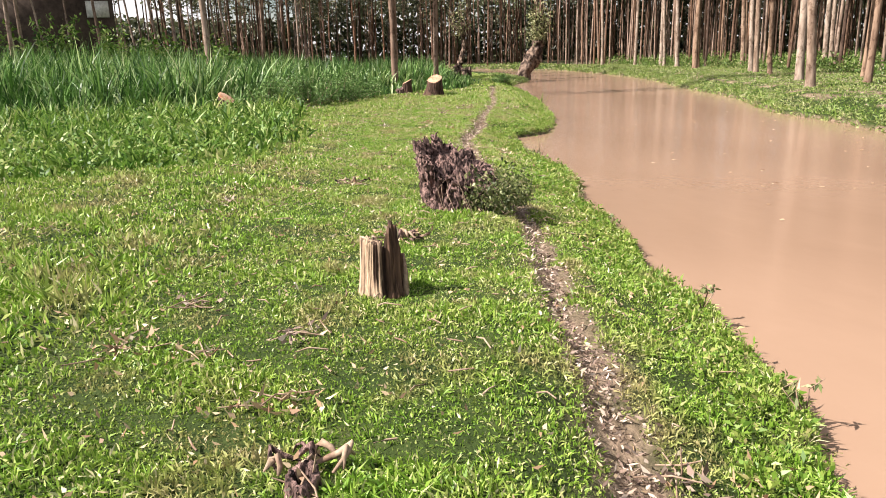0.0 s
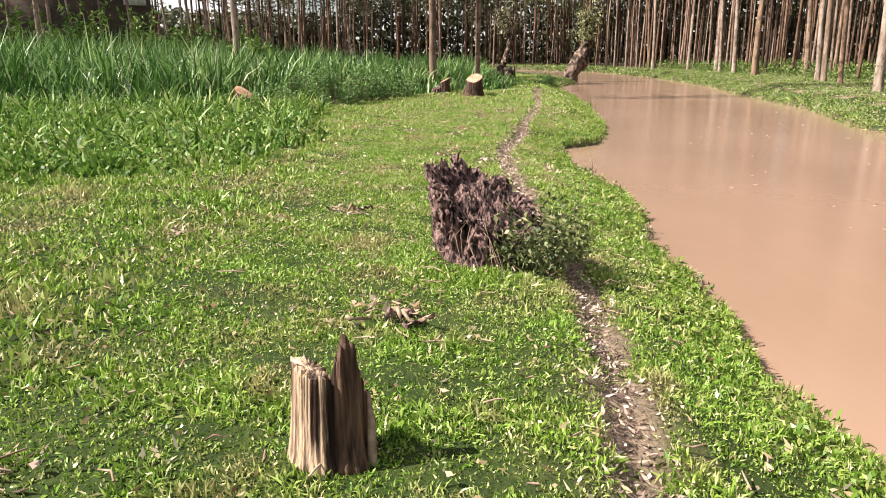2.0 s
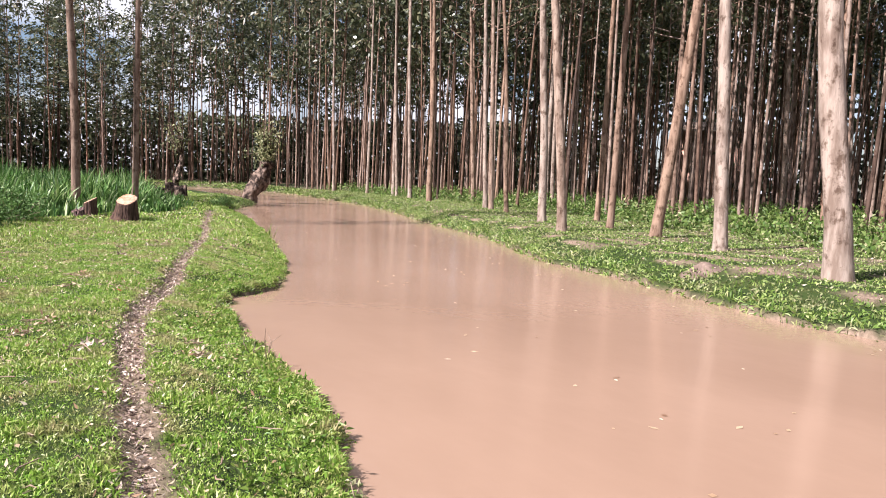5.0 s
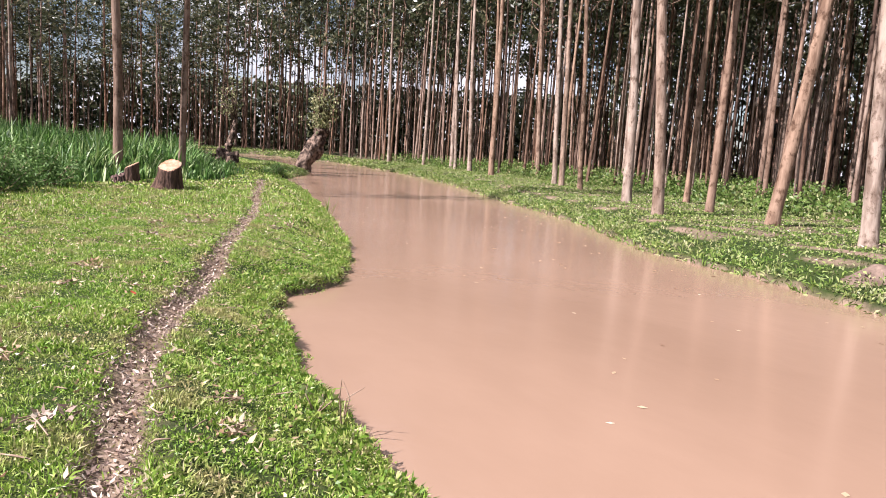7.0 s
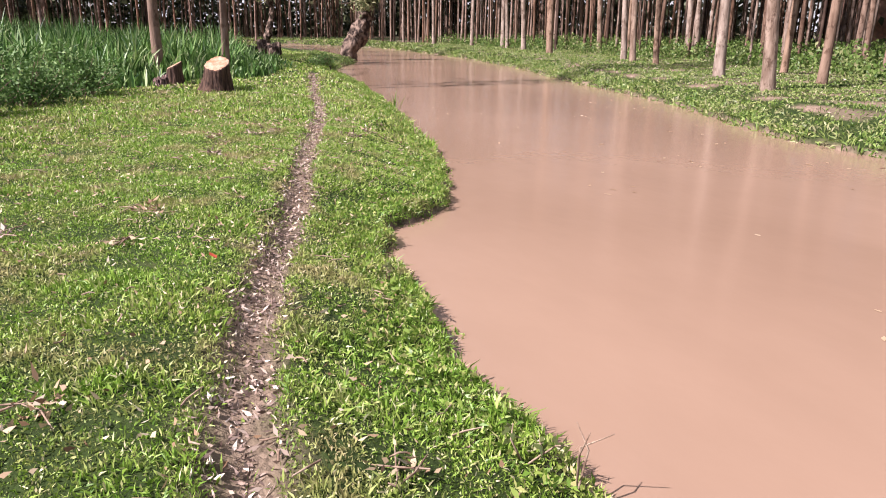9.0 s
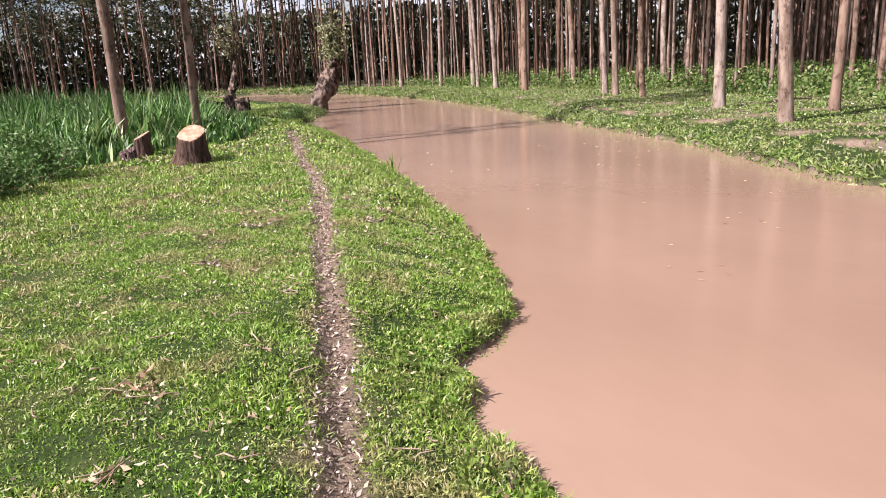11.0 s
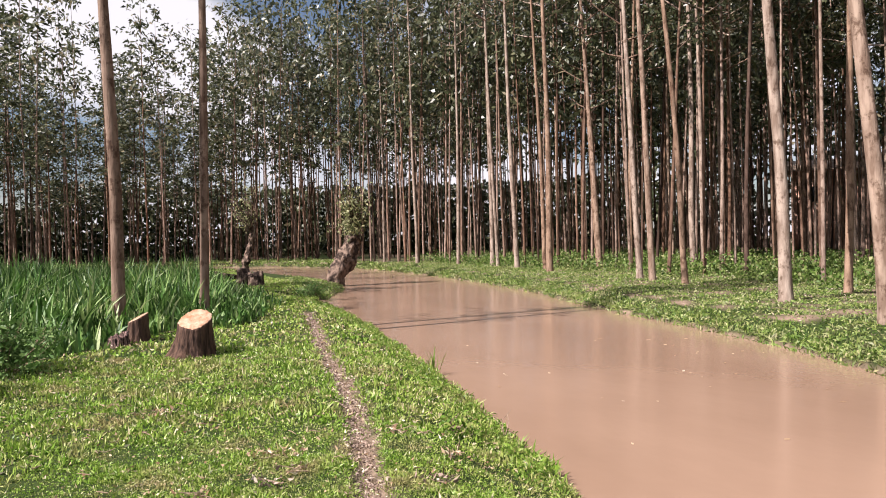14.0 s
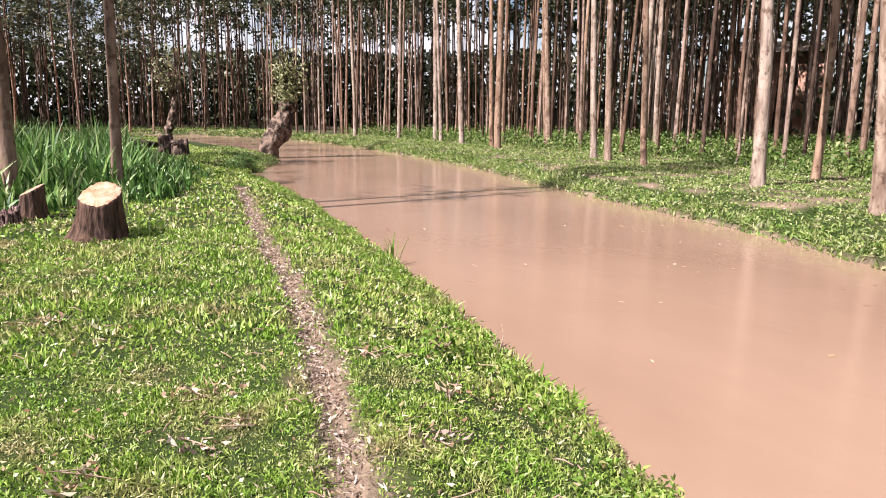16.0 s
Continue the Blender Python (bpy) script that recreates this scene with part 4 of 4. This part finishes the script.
x, y = scatter((6, 4, 18, 34), 420, lambda x, y: (np.abs(river_depth(x, y) + 0.28) < 0.30 + 0.2 * waves(x, y, 1.7, 46)) & (x > 6) & (waves(x, y, 2.6, 47) > -0.5), rng)
hump = np.clip(waves(x, y, 0.5, 48) + 0.5, 0.05, 1.4)
blades("far_edge_weeds", x, y, rng.uniform(0.05, 0.11, len(x)), rng.uniform(0.018, 0.04, len(x)), 1.3, FAR_WEED, "lush leafy weeds along the far water's edge", "weeds", 0.25, lift=rng.uniform(0, 0.17, len(x)) * hump)
x, y = scatter((11, 4, 42, 68), 62, lambda x, y: (x > np.interp(y, [0, 8, 16, 30, 70], [12, 13.5, 15.5, 19, 20])) & (waves(x, y, 4, 41) > -0.5), rng)
nn = len(x)
base = np.stack([x, y, rng.uniform(0.0, 0.8, nn) * np.clip(0.6 + 0.5 * waves(x, y, 3, 42), 0.05, 1.3)], 1)
v, q = kites(base, up_ways(nn, 1.0, rng), rng.uniform(0.12, 0.26, nn), rng.uniform(0.05, 0.11, nn), 0.3, rng)
tagged(new("undergrowth", mesh_of("undergrowth", v, [q], UNDERGROWTH)), "leafy green undergrowth below the plantation trees", "undergrowth", kind="stuff")

# tall meadow weeds and the reed field
x, y = scatter((-26, 3, -3.5, 16), 400, lambda x, y: inside(MEADOW_FIELD, x + 0.3 * waves(x, y, 1.0, 51), y + 0.4 * waves(x, y, 0.8, 52)) & (x > -9 - 0.9 * (y - 2)) & (waves(x, y, 0.55, 55) + 0.5 * waves(x, y, 0.25, 56) > -0.25), rng)
nn = len(x)
hh = np.clip(0.75 + 0.45 * waves(x, y, 1.6, 53) + 0.35 * waves(x, y, 0.7, 54), 0.2, 1.5) * np.interp(y, [4, 9, 15], [0.5, 0.8, 1.15])
v, q, t = straps(np.stack([x, y, 0 * x], 1), up_ways(nn, 0.4, rng), hh * rng.uniform(0.18, 0.55, nn), rng.uniform(0.028, 0.062, nn), rng.uniform(0.15, 0.8, nn), rng)
x2, y2 = scatter((-12, 3.6, -3.8, 15), 330, lambda x, y: inside(MEADOW_FIELD, x + 0.4 * waves(x, y, 1.0, 51), y + 0.5 * waves(x, y, 0.8, 52)) & (waves(x, y, 0.8, 57) > -0.1), rng)
b2 = np.stack([x2, y2, rng.uniform(0, 0.34, len(x2)) * np.clip(0.6 + 0.6 * waves(x2, y2, 0.7, 58), 0.1, 1.2)], 1)
v2, q2 = kites(b2, up_ways(len(x2), 1.3, rng), rng.uniform(0.05, 0.12, len(x2)), rng.uniform(0.025, 0.055, len(x2)), 0.3, rng)
tagged(new("meadow_weeds", mesh_of("meadow_weeds", v2, [q2], MEADOW)), "broad-leaved dark green weeds in the meadow grass", "weeds", kind="stuff")
tagged(new("meadow_grass", mesh_of("meadow_grass", v, [q, t], MEADOW)), "tall tufted green meadow grass and weeds", "grass", kind="stuff")


def in_reeds(x, y):
    clear = (np.hypot(x + 1.3, y - 22.5) > 0.62) & (line_distance(np.array([(-1.35, 22.4), (-0.9, 20.6)]), x, y, False) > 0.5)
    return clear & inside(REED_FIELD, x + 0.35 * waves(x, y, 1.2, 61), y + 0.4 * waves(x, y, 1.0, 62)) & (x > -12 - 0.55 * (y - 8)) & (rng.uniform(size=x.shape) < np.clip(1.2 - (y - 22) / 30, 0.3, 1))


x, y = scatter((-34, 13, 4, 48), 180, lambda x, y: in_reeds(x, y) & (waves(x, y, 0.5, 65) > -0.4), rng)
nn = len(x)
rim = np.clip(line_distance(REED_FIELD, x, y, True) / 1.5, 0.35, 1)
hh = rim * np.clip(1.0 + 0.20 * waves(x, y, 2.2, 63) + 0.22 * waves(x, y, 0.5, 64), 0.5, 1.35) * np.interp(x, [-12, -3], [1.5, 1.0])
v, q, t = straps(np.stack([x, y, 0 * x], 1), up_ways(nn, 0.20, rng), hh * rng.uniform(0.6, 1.32, nn), rng.uniform(0.036, 0.072, nn), rng.uniform(0.03, 0.7, nn), rng, 3)
tagged(new("reeds", mesh_of("reeds", v, [q, t], REED)), "dense tall green reeds with long arching leaves", "reeds", kind="stuff")


def shrub(x, y, rx, ry, h, nleaf, label, seed, name="shrub", mat=SHRUB, size=0.085):
    sh = tagged(new(name), label, "shrub")
    sh.matrix_world = pose(x, y, float(ground_z(np.array([x]), np.array([y]))[0]) - 0.01)
    g5 = np.random.default_rng(seed)
    stems, pts = [], []
    for k in range(34):
        a, u = g5.uniform(0, 2 * math.pi), g5.uniform(0.15, 1)
        e = np.array([math.cos(a) * rx * u, math.sin(a) * ry * u, h * (1.05 - 0.65 * u * u) * g5.uniform(0.7, 1.1)])
        s0 = np.array([e[0] * 0.25, e[1] * 0.25, 0])
        m_ = (s0 + e) / 2 + g5.normal(0, 0.04, 3)
        stems.append(tube([s0, m_, e], [0.008, 0.006, 0.003], 4, cap=False))
        w = g5.uniform(0.3, 1.05, nleaf // 34)[:, None]
        pts.append(s0 + (e - s0) * w + g5.normal(0, 0.07, (nleaf // 34, 3)))
    v, f = join(stems)
    tagged(part("stem_tangle", mesh_of("stem_tangle", v, f, TWIG), sh), kind="stuff")
    b = np.concatenate(pts)
    b[:, 2] = np.abs(b[:, 2])
    v, q = kites(b, unit(g5.normal(size=(len(b), 3)) + (0, 0, 0.35)), g5.uniform(0.7, 1.4, len(b)) * size, g5.uniform(0.3, 0.5, len(b)) * size, 0.15, g5)
    tagged(part("leaves", mesh_of("leaves", v, [q], mat), sh), kind="stuff")


for k, (x, y, s, lf) in enumerate([(-3.0, 20.0, 1.0, 3000), (-3.7, 18.3, 1.0, 2800), (-4.5, 16.9, 1.05, 2600), (-5.4, 15.6, 0.9, 2200), (-5.0, 18.0, 1.0, 2000)]):
    shrub(x, y, 1.05 * s, 0.9 * s, 0.88 * s, lf, "dark green leafy shrub before the reeds", 71 + k)
for k, (x, y, s) in enumerate([(-13.5, 29.5, 1.6), (-11.8, 31.0, 1.4), (-16.5, 30.5, 1.9), (-10.2, 33, 1.3), (-8.6, 27.5, 1.0), (-18.5, 30.0, 1.7)]):
    shrub(x, y, 1.3 * s, 1.1 * s, 1.75 * s, 1700, "broad leafy bush at the back of the reeds", 80 + k, "bush", MEADOW, 0.24)
shrub(4.65, 35.2, 0.7, 0.55, 0.42, 900, "low dark leafy clump on the bank edge", 92, "bank_clump", SHRUB, 0.1)
shrub(1.39, 14.95, 0.16, 0.14, 0.1, 136, "small bright green leafy weed in the grass", 91, "weed", BANK_WEED, 0.075)

# the tuft of flat blades at the water's edge
tuft = tagged(new("grass_tuft"), "tuft of pale broad blades at the water's edge", "plant")
tuft.matrix_world = pose(2.90, 19.09, -0.34)
g6 = np.random.default_rng(3)
v, q, t = straps(g6.normal(0, 0.03, (26, 3)) * (1, 1, 0), up_ways(26, 0.45, g6), g6.uniform(0.2, 0.45, 26), g6.uniform(0.012, 0.03, 26), g6.uniform(0, 0.3, 26), g6)
tagged(part("blades", mesh_of("blades", v, [q, t], BANK_WEED), tuft), kind="stuff")

# ---- small heaps of curled leaves, the clay mound, sprigs, a fallen log ----
def leaf_heap(x, y, seed, spread, count, pale):
    hp = tagged(new("leaf_heap"), "small heap of curled pale dry leaves" if pale else "small heap of brown dead leaves and twigs", "leaf litter", "leaf heaps on the lawn")
    g8 = np.random.default_rng(seed)
    hp.matrix_world = pose(x, y, float(ground_z(np.array([x]), np.array([y]))[0]), 0, 0, seed * 77)
    base = np.stack([g8.normal(0, spread, count), g8.normal(0, spread * 0.5, count), np.abs(g8.normal(0.03, 0.02, count))], 1)
    vv, qq = kites(base, unit(g8.normal(size=(count, 3)) * (1, 0.8, 0.45)), g8.uniform(0.022, 0.07, count), g8.uniform(0.010, 0.032, count), -0.3, g8)
    tagged(part("leaf_layer", mesh_of("leaf_layer", vv, [qq], DRY_LEAF if pale else PATH_LITTER), hp), kind="stuff")
    tw = []
    for _ in range(4):
        c = np.array([*g8.normal(0, spread * 0.7, 2), 0.035])
        d = unit(g8.normal(size=3) * (1, 1, 0.2)) * g8.uniform(0.05, 0.14)
        tw.append(tube([c - d, c + g8.normal(0, 0.012, 3), c + d], [0.003, 0.004, 0.0025], 5, cap=False))
    vv, ff = join(tw)
    tagged(part("twig_litter", mesh_of("twig_litter", vv, ff, TWIG), hp), kind="stuff")


HEAPS = [(-4.86, 0.34), (-3.89, -0.59), (-4.14, -1.2), (-3.75, -1.3), (-3.28, -1.17), (-3.67, 2.99), (-3.06, 3.17), (-4.25, 2.54), (-3.33, -1.89), (-3.15, -2.47), (-1.87, -2.43),
         (-1.98, 7.12), (-2.15, 6.74), (-1.65, 6.09), (-0.88, 6.12), (-0.81, 6.59), (-2.52, 9.67), (-0.28, 14.48), (-0.22, 14.03), (-0.47, 13.87), (-1.16, 16.43),
         (0.98, 14.0), (0.6, 13.44), (-0.97, 13.72), (0.76, 14.71), (1.24, 18.86), (-1.61, 10.03), (-1.79, 9.28), (-1.06, 12.55), (-2.71, 0.85)]
for k, (x, y) in enumerate(HEAPS):
    leaf_heap(x, y, 200 + k, (0.05, 0.08, 0.11)[k % 3], (20, 34, 48)[k % 3], k % 3 != 1)



def bark_scraps(x, y, count, reach, seed, label):
    """Curled strips of torn bark and root lying in a loose knot."""
    sc_ = tagged(new("bark_scraps"), label, "wood debris")
    sc_.matrix_world = pose(x, y, float(ground_z(np.array([x]), np.array([y]))[0]) + 0.02)
    g11 = np.random.default_rng(seed)
    for _ in range(count):
        a, c = g11.uniform(0, 2 * math.pi), np.array([*g11.normal(0, reach * 0.45, 2) * (1, 0.5), 0.02])
        way = np.array([math.cos(a), math.sin(a) * 0.6, 0])
        off = np.array([-math.sin(a), math.cos(a), 0]) * g11.normal(0, 0.05)
        ln = reach * g11.uniform(0.4, 1.0)
        line = [c + way * ln * (s - 0.5) + off * math.sin(math.pi * s) + np.array([0, 0, g11.uniform(0.3, 1.0) * 0.06 * math.sin(math.pi * s)]) for s in (0, 0.25, 0.5, 0.75, 1)]
        w = g11.uniform(0.006, 0.013)
        vv, qq, tt_ = tube(line, [w * 0.5, w, w * 1.1, w * 0.9, w * 0.4], 7, 0.5, seed)
        part("strip", mesh_of("strip", vv, [qq, tt_], TWIG if g11.random() < 0.65 else ROTTEN_WOOD), sc_)


bark_scraps(-2.60, 0.68, 9, 0.17, 501, "knot of torn pale bark strips on the grass")
bark_scraps(-3.17, -2.40, 8, 0.15, 502, "curled pale roots round a rotten stub")
bark_scraps(-3.05, 3.15, 6, 0.14, 503, "scatter of torn grey bark on the grass")
broken_stump(-3.16, -2.50, 0.055, 0.085, "low hollow rotten stub in the grass", 15, 1.2, mat=ROTTEN_WOOD)

mound = tagged(new("clay_mound"), "low mound of bare pinkish clay on the far bank", "mound")
X, Y = np.meshgrid(np.linspace(-0.75, 0.75, 30), np.linspace(-0.6, 0.6, 24))
R2 = (X / 0.36) ** 2 + (Y / 0.30) ** 2
Z = ground_z(X + 8.35, Y + 9.55) + 0.2 * np.exp(-R2 * 1.3) + 0.03 * waves(X, Y, 0.3, 5) * np.exp(-R2) - 0.03
mound.matrix_world = pose(8.35, 9.55, 0)
idx = np.arange(X.size).reshape(X.shape)
quads = np.stack([idx[:-1, :-1], idx[:-1, 1:], idx[1:, 1:], idx[1:, :-1]], -1).reshape(-1, 4)
part("clay", mesh_of("clay", np.stack([X, Y, Z], -1).reshape(-1, 3), [quads], CLOD, True), mound)


def sprig(x, y, height, seed, label, red=False):
    sp = tagged(new("sprig"), label, "plant", "sprigs on the bank")
    sp.matrix_world = pose(x, y, float(ground_z(np.array([x]), np.array([y]))[0]) - 0.02)
    g9 = np.random.default_rng(seed)
    for _ in range(3):
        e = np.array([*g9.normal(0, 0.35 * height, 2), height * g9.uniform(0.7, 1.1)])
        m_ = e * 0.5 + np.array([*g9.normal(0, 0.03, 2), 0.04])
        vv, qq, tt_ = tube([(0, 0, 0), m_, e], [0.005, 0.004, 0.002], 5)
        st = part("stem", mesh_of("stem", vv, [qq, tt_], TWIG), sp)
        if not red:
            c = m_ + (e - m_) * g9.uniform(0, 1, 9)[:, None]
            vv, qq = kites(c, unit(g9.normal(size=(9, 3)) + (0, 0, 0.2)), g9.uniform(0.03, 0.06, 9), g9.uniform(0.012, 0.025, 9), 0.15, g9)
            tagged(part("foliage", mesh_of("foliage", vv, [qq], VINE_LEAF), st), kind="stuff")


for k, (x, y, h) in enumerate([(-0.80, -0.35, 0.22), (-0.98, -1.78, 0.2), (-0.30, 6.72, 0.2), (-0.22, 8.85, 0.16), (-0.5, 3.4, 0.18), (-0.62, 1.9, 0.16), (0.1, 9.6, 0.15)]):
    sprig(x, y, h, 400 + k, "thin yellow-green sprig at the water's edge")
sprig(-0.2, 6.5, 0.32, 420, "bare reddish twig leaning over the water", True)
sprig(2.05, 15.15, 0.26, 421, "bare dark twig standing at the water's edge", True)

log = tagged(new("fallen_log"), "dark fallen log lying beyond the reeds", "log")
log.matrix_world = pose(2.3, 44.5, 0.12, 0, 0, 15)
v, q, t = tube([(-1.1, 0, 0.28), (-0.5, 0.05, 0.2), (0.2, 0, 0.12), (0.9, 0.05, 0.05)], [0.22, 0.24, 0.2, 0.12], 12, 0.35, 6)
part("trunk", mesh_of("trunk", v, [q, t], GNARLED_BARK, True), log)

clump = tagged(new("grass_clump"), "yellowed grass clump in the shallow water", "plant")
clump.matrix_world = pose(5.82, 3.38, WATER_Z - 0.03)
g10 = np.random.default_rng(31)
v, q, t = straps(g10.normal(0, 0.16, (130, 3)) * (1, 0.7, 0), up_ways(130, 0.6, g10), g10.uniform(0.07, 0.2, 130), g10.uniform(0.008, 0.016, 130), g10.uniform(0, 0.5, 130), g10)
tagged(part("blade_mass", mesh_of("blade_mass", v, [q, t], VINE_LEAF), clump), kind="stuff")

red_leaf = tagged(new("fallen_leaf"), "single rust-red fallen leaf lying on the grass", "leaf")
red_leaf.matrix_world = pose(-1.29, 8.76, float(ground_z(np.array([-1.29]), np.array([8.76]))[0]) + 0.04, 8, 10, 30)
v = [(0, -0.035, 0), (0.02, -0.012, 0.006), (0.018, 0.015, 0.005), (0, 0.04, 0.012), (-0.018, 0.015, 0.005), (-0.02, -0.012, 0.006), (0, 0.0, -0.002)]
part("blade", mesh_of("blade", v, [np.array([(6, k, (k + 1) % 6) for k in range(6)])], RED_LEAF), red_leaf)

# ---- litter: dry leaves, twigs, clay, foam ----
x, y = scatter((-6, -5, 3, 27), 120, lambda x, y: (river_depth(x, y) < -0.15) & ~inside(REED_FIELD, x, y) & ~inside(MEADOW_FIELD, x, y) & (rng.uniform(size=x.shape) < 0.4 + 0.55 * waves(x, y, 1.3, 77) + 0.3 * waves(x, y, 0.4, 78)), rng)
nn = len(x)
base = np.stack([x, y, ground_z(x, y) + rng.uniform(0.02, 0.05, nn)], 1)
v, q = kites(base, unit(rng.normal(size=(nn, 3)) * (1, 1, 0.4)), rng.uniform(0.016, 0.052, nn), rng.uniform(0.008, 0.022, nn), -0.25, rng)
tagged(new("dry_leaves", mesh_of("dry_leaves", v, [q], DRY_LEAF)), "curled dry eucalyptus leaves scattered on the grass", "leaf litter", kind="stuff")
x, y = scatter((-4, -6, 4, 28), 3000, lambda x, y: (rng.uniform(size=x.shape) < bare_at(x, y) * 0.95), rng)
nn = len(x)
base = np.stack([x, y, ground_z(x, y) + rng.uniform(0.002, 0.02, nn)], 1)
v, q = kites(base, unit(rng.normal(size=(nn, 3)) * (1, 1, 0.45)), rng.uniform(0.014, 0.055, nn), rng.uniform(0.006, 0.019, nn), -0.1, rng)
tagged(new("path_litter", mesh_of("path_litter", v, [q], PATH_LITTER)), "trampled leaf litter and chips on the footpath", "leaf litter", kind="stuff")
x, y = scatter((6, 4, 26, 40), 13, lambda x, y: (river_depth(x, y) < -0.8) & (rng.uniform(size=x.shape) < 0.6 + 0.5 * waves(x, y, 2.2, 43)), rng)
nn = len(x)
base = np.stack([x, y, ground_z(x, y) + rng.uniform(0.02, 0.06, nn)], 1)
v, q = kites(base, unit(rng.normal(size=(nn, 3)) * (1, 1, 0.25)), rng.uniform(0.04, 0.10, nn), rng.uniform(0.014, 0.032, nn), -0.2, rng)
tagged(new("far_bank_litter", mesh_of("far_bank_litter", v, [q], PATH_LITTER)), "grey-brown leaf litter under the far bank trees", "leaf litter", kind="stuff")
twigs = []
x, y = scatter((-5.5, -5, 2, 24), 7.0, lambda x, y: (river_depth(x, y) < -0.2) & ~inside(REED_FIELD, x, y) & ~inside(MEADOW_FIELD, x, y), rng)
for px, py in zip(x, y):
    a, ln = rng.uniform(0, 6.28), 0.04 + 0.12 * rng.uniform(0, 1) ** 2
    d = np.array([math.cos(a), math.sin(a), rng.uniform(-0.05, 0.12)]) * ln / 2
    c = np.array([px, py, float(ground_z(np.array([px]), np.array([py]))[0]) + 0.035])
    twigs.append(tube([c - d, c + rng.normal(0, 0.012, 3), c + d], [0.004, 0.0045, 0.003], 5, cap=False))
v, f = join(twigs)
tagged(new("twigs", mesh_of("twigs", v, f, TWIG)), "thin dry twigs lying in the grass", "twigs", kind="stuff")
x, y = scatter((1.0, 0.5, 9, 22), 6.0, lambda x, y: (river_depth(x, y) > 0.6) & (waves(x, y, 1.4, 88) > 0.6), rng)
nn = len(x)
base = np.stack([x, y, np.full(nn, WATER_Z + 0.004)], 1)
way = unit(np.stack([rng.normal(size=nn), rng.normal(size=nn), np.zeros(nn)], 1))
side = np.stack([-way[:, 1], way[:, 0], 0 * x], 1)
L, W = rng.uniform(0.03, 0.12, nn)[:, None], rng.uniform(0.01, 0.03, nn)[:, None]
v = np.stack([base, base + way * L / 2 + side * W, base + way * L, base + way * L / 2 - side * W], 1).reshape(-1, 3)
tagged(new("floating_foam", mesh_of("floating_foam", v, [np.arange(nn * 4).reshape(-1, 4)], DRY_LEAF)), "pale scum and leaf bits drifting on the water", "foam", kind="stuff")
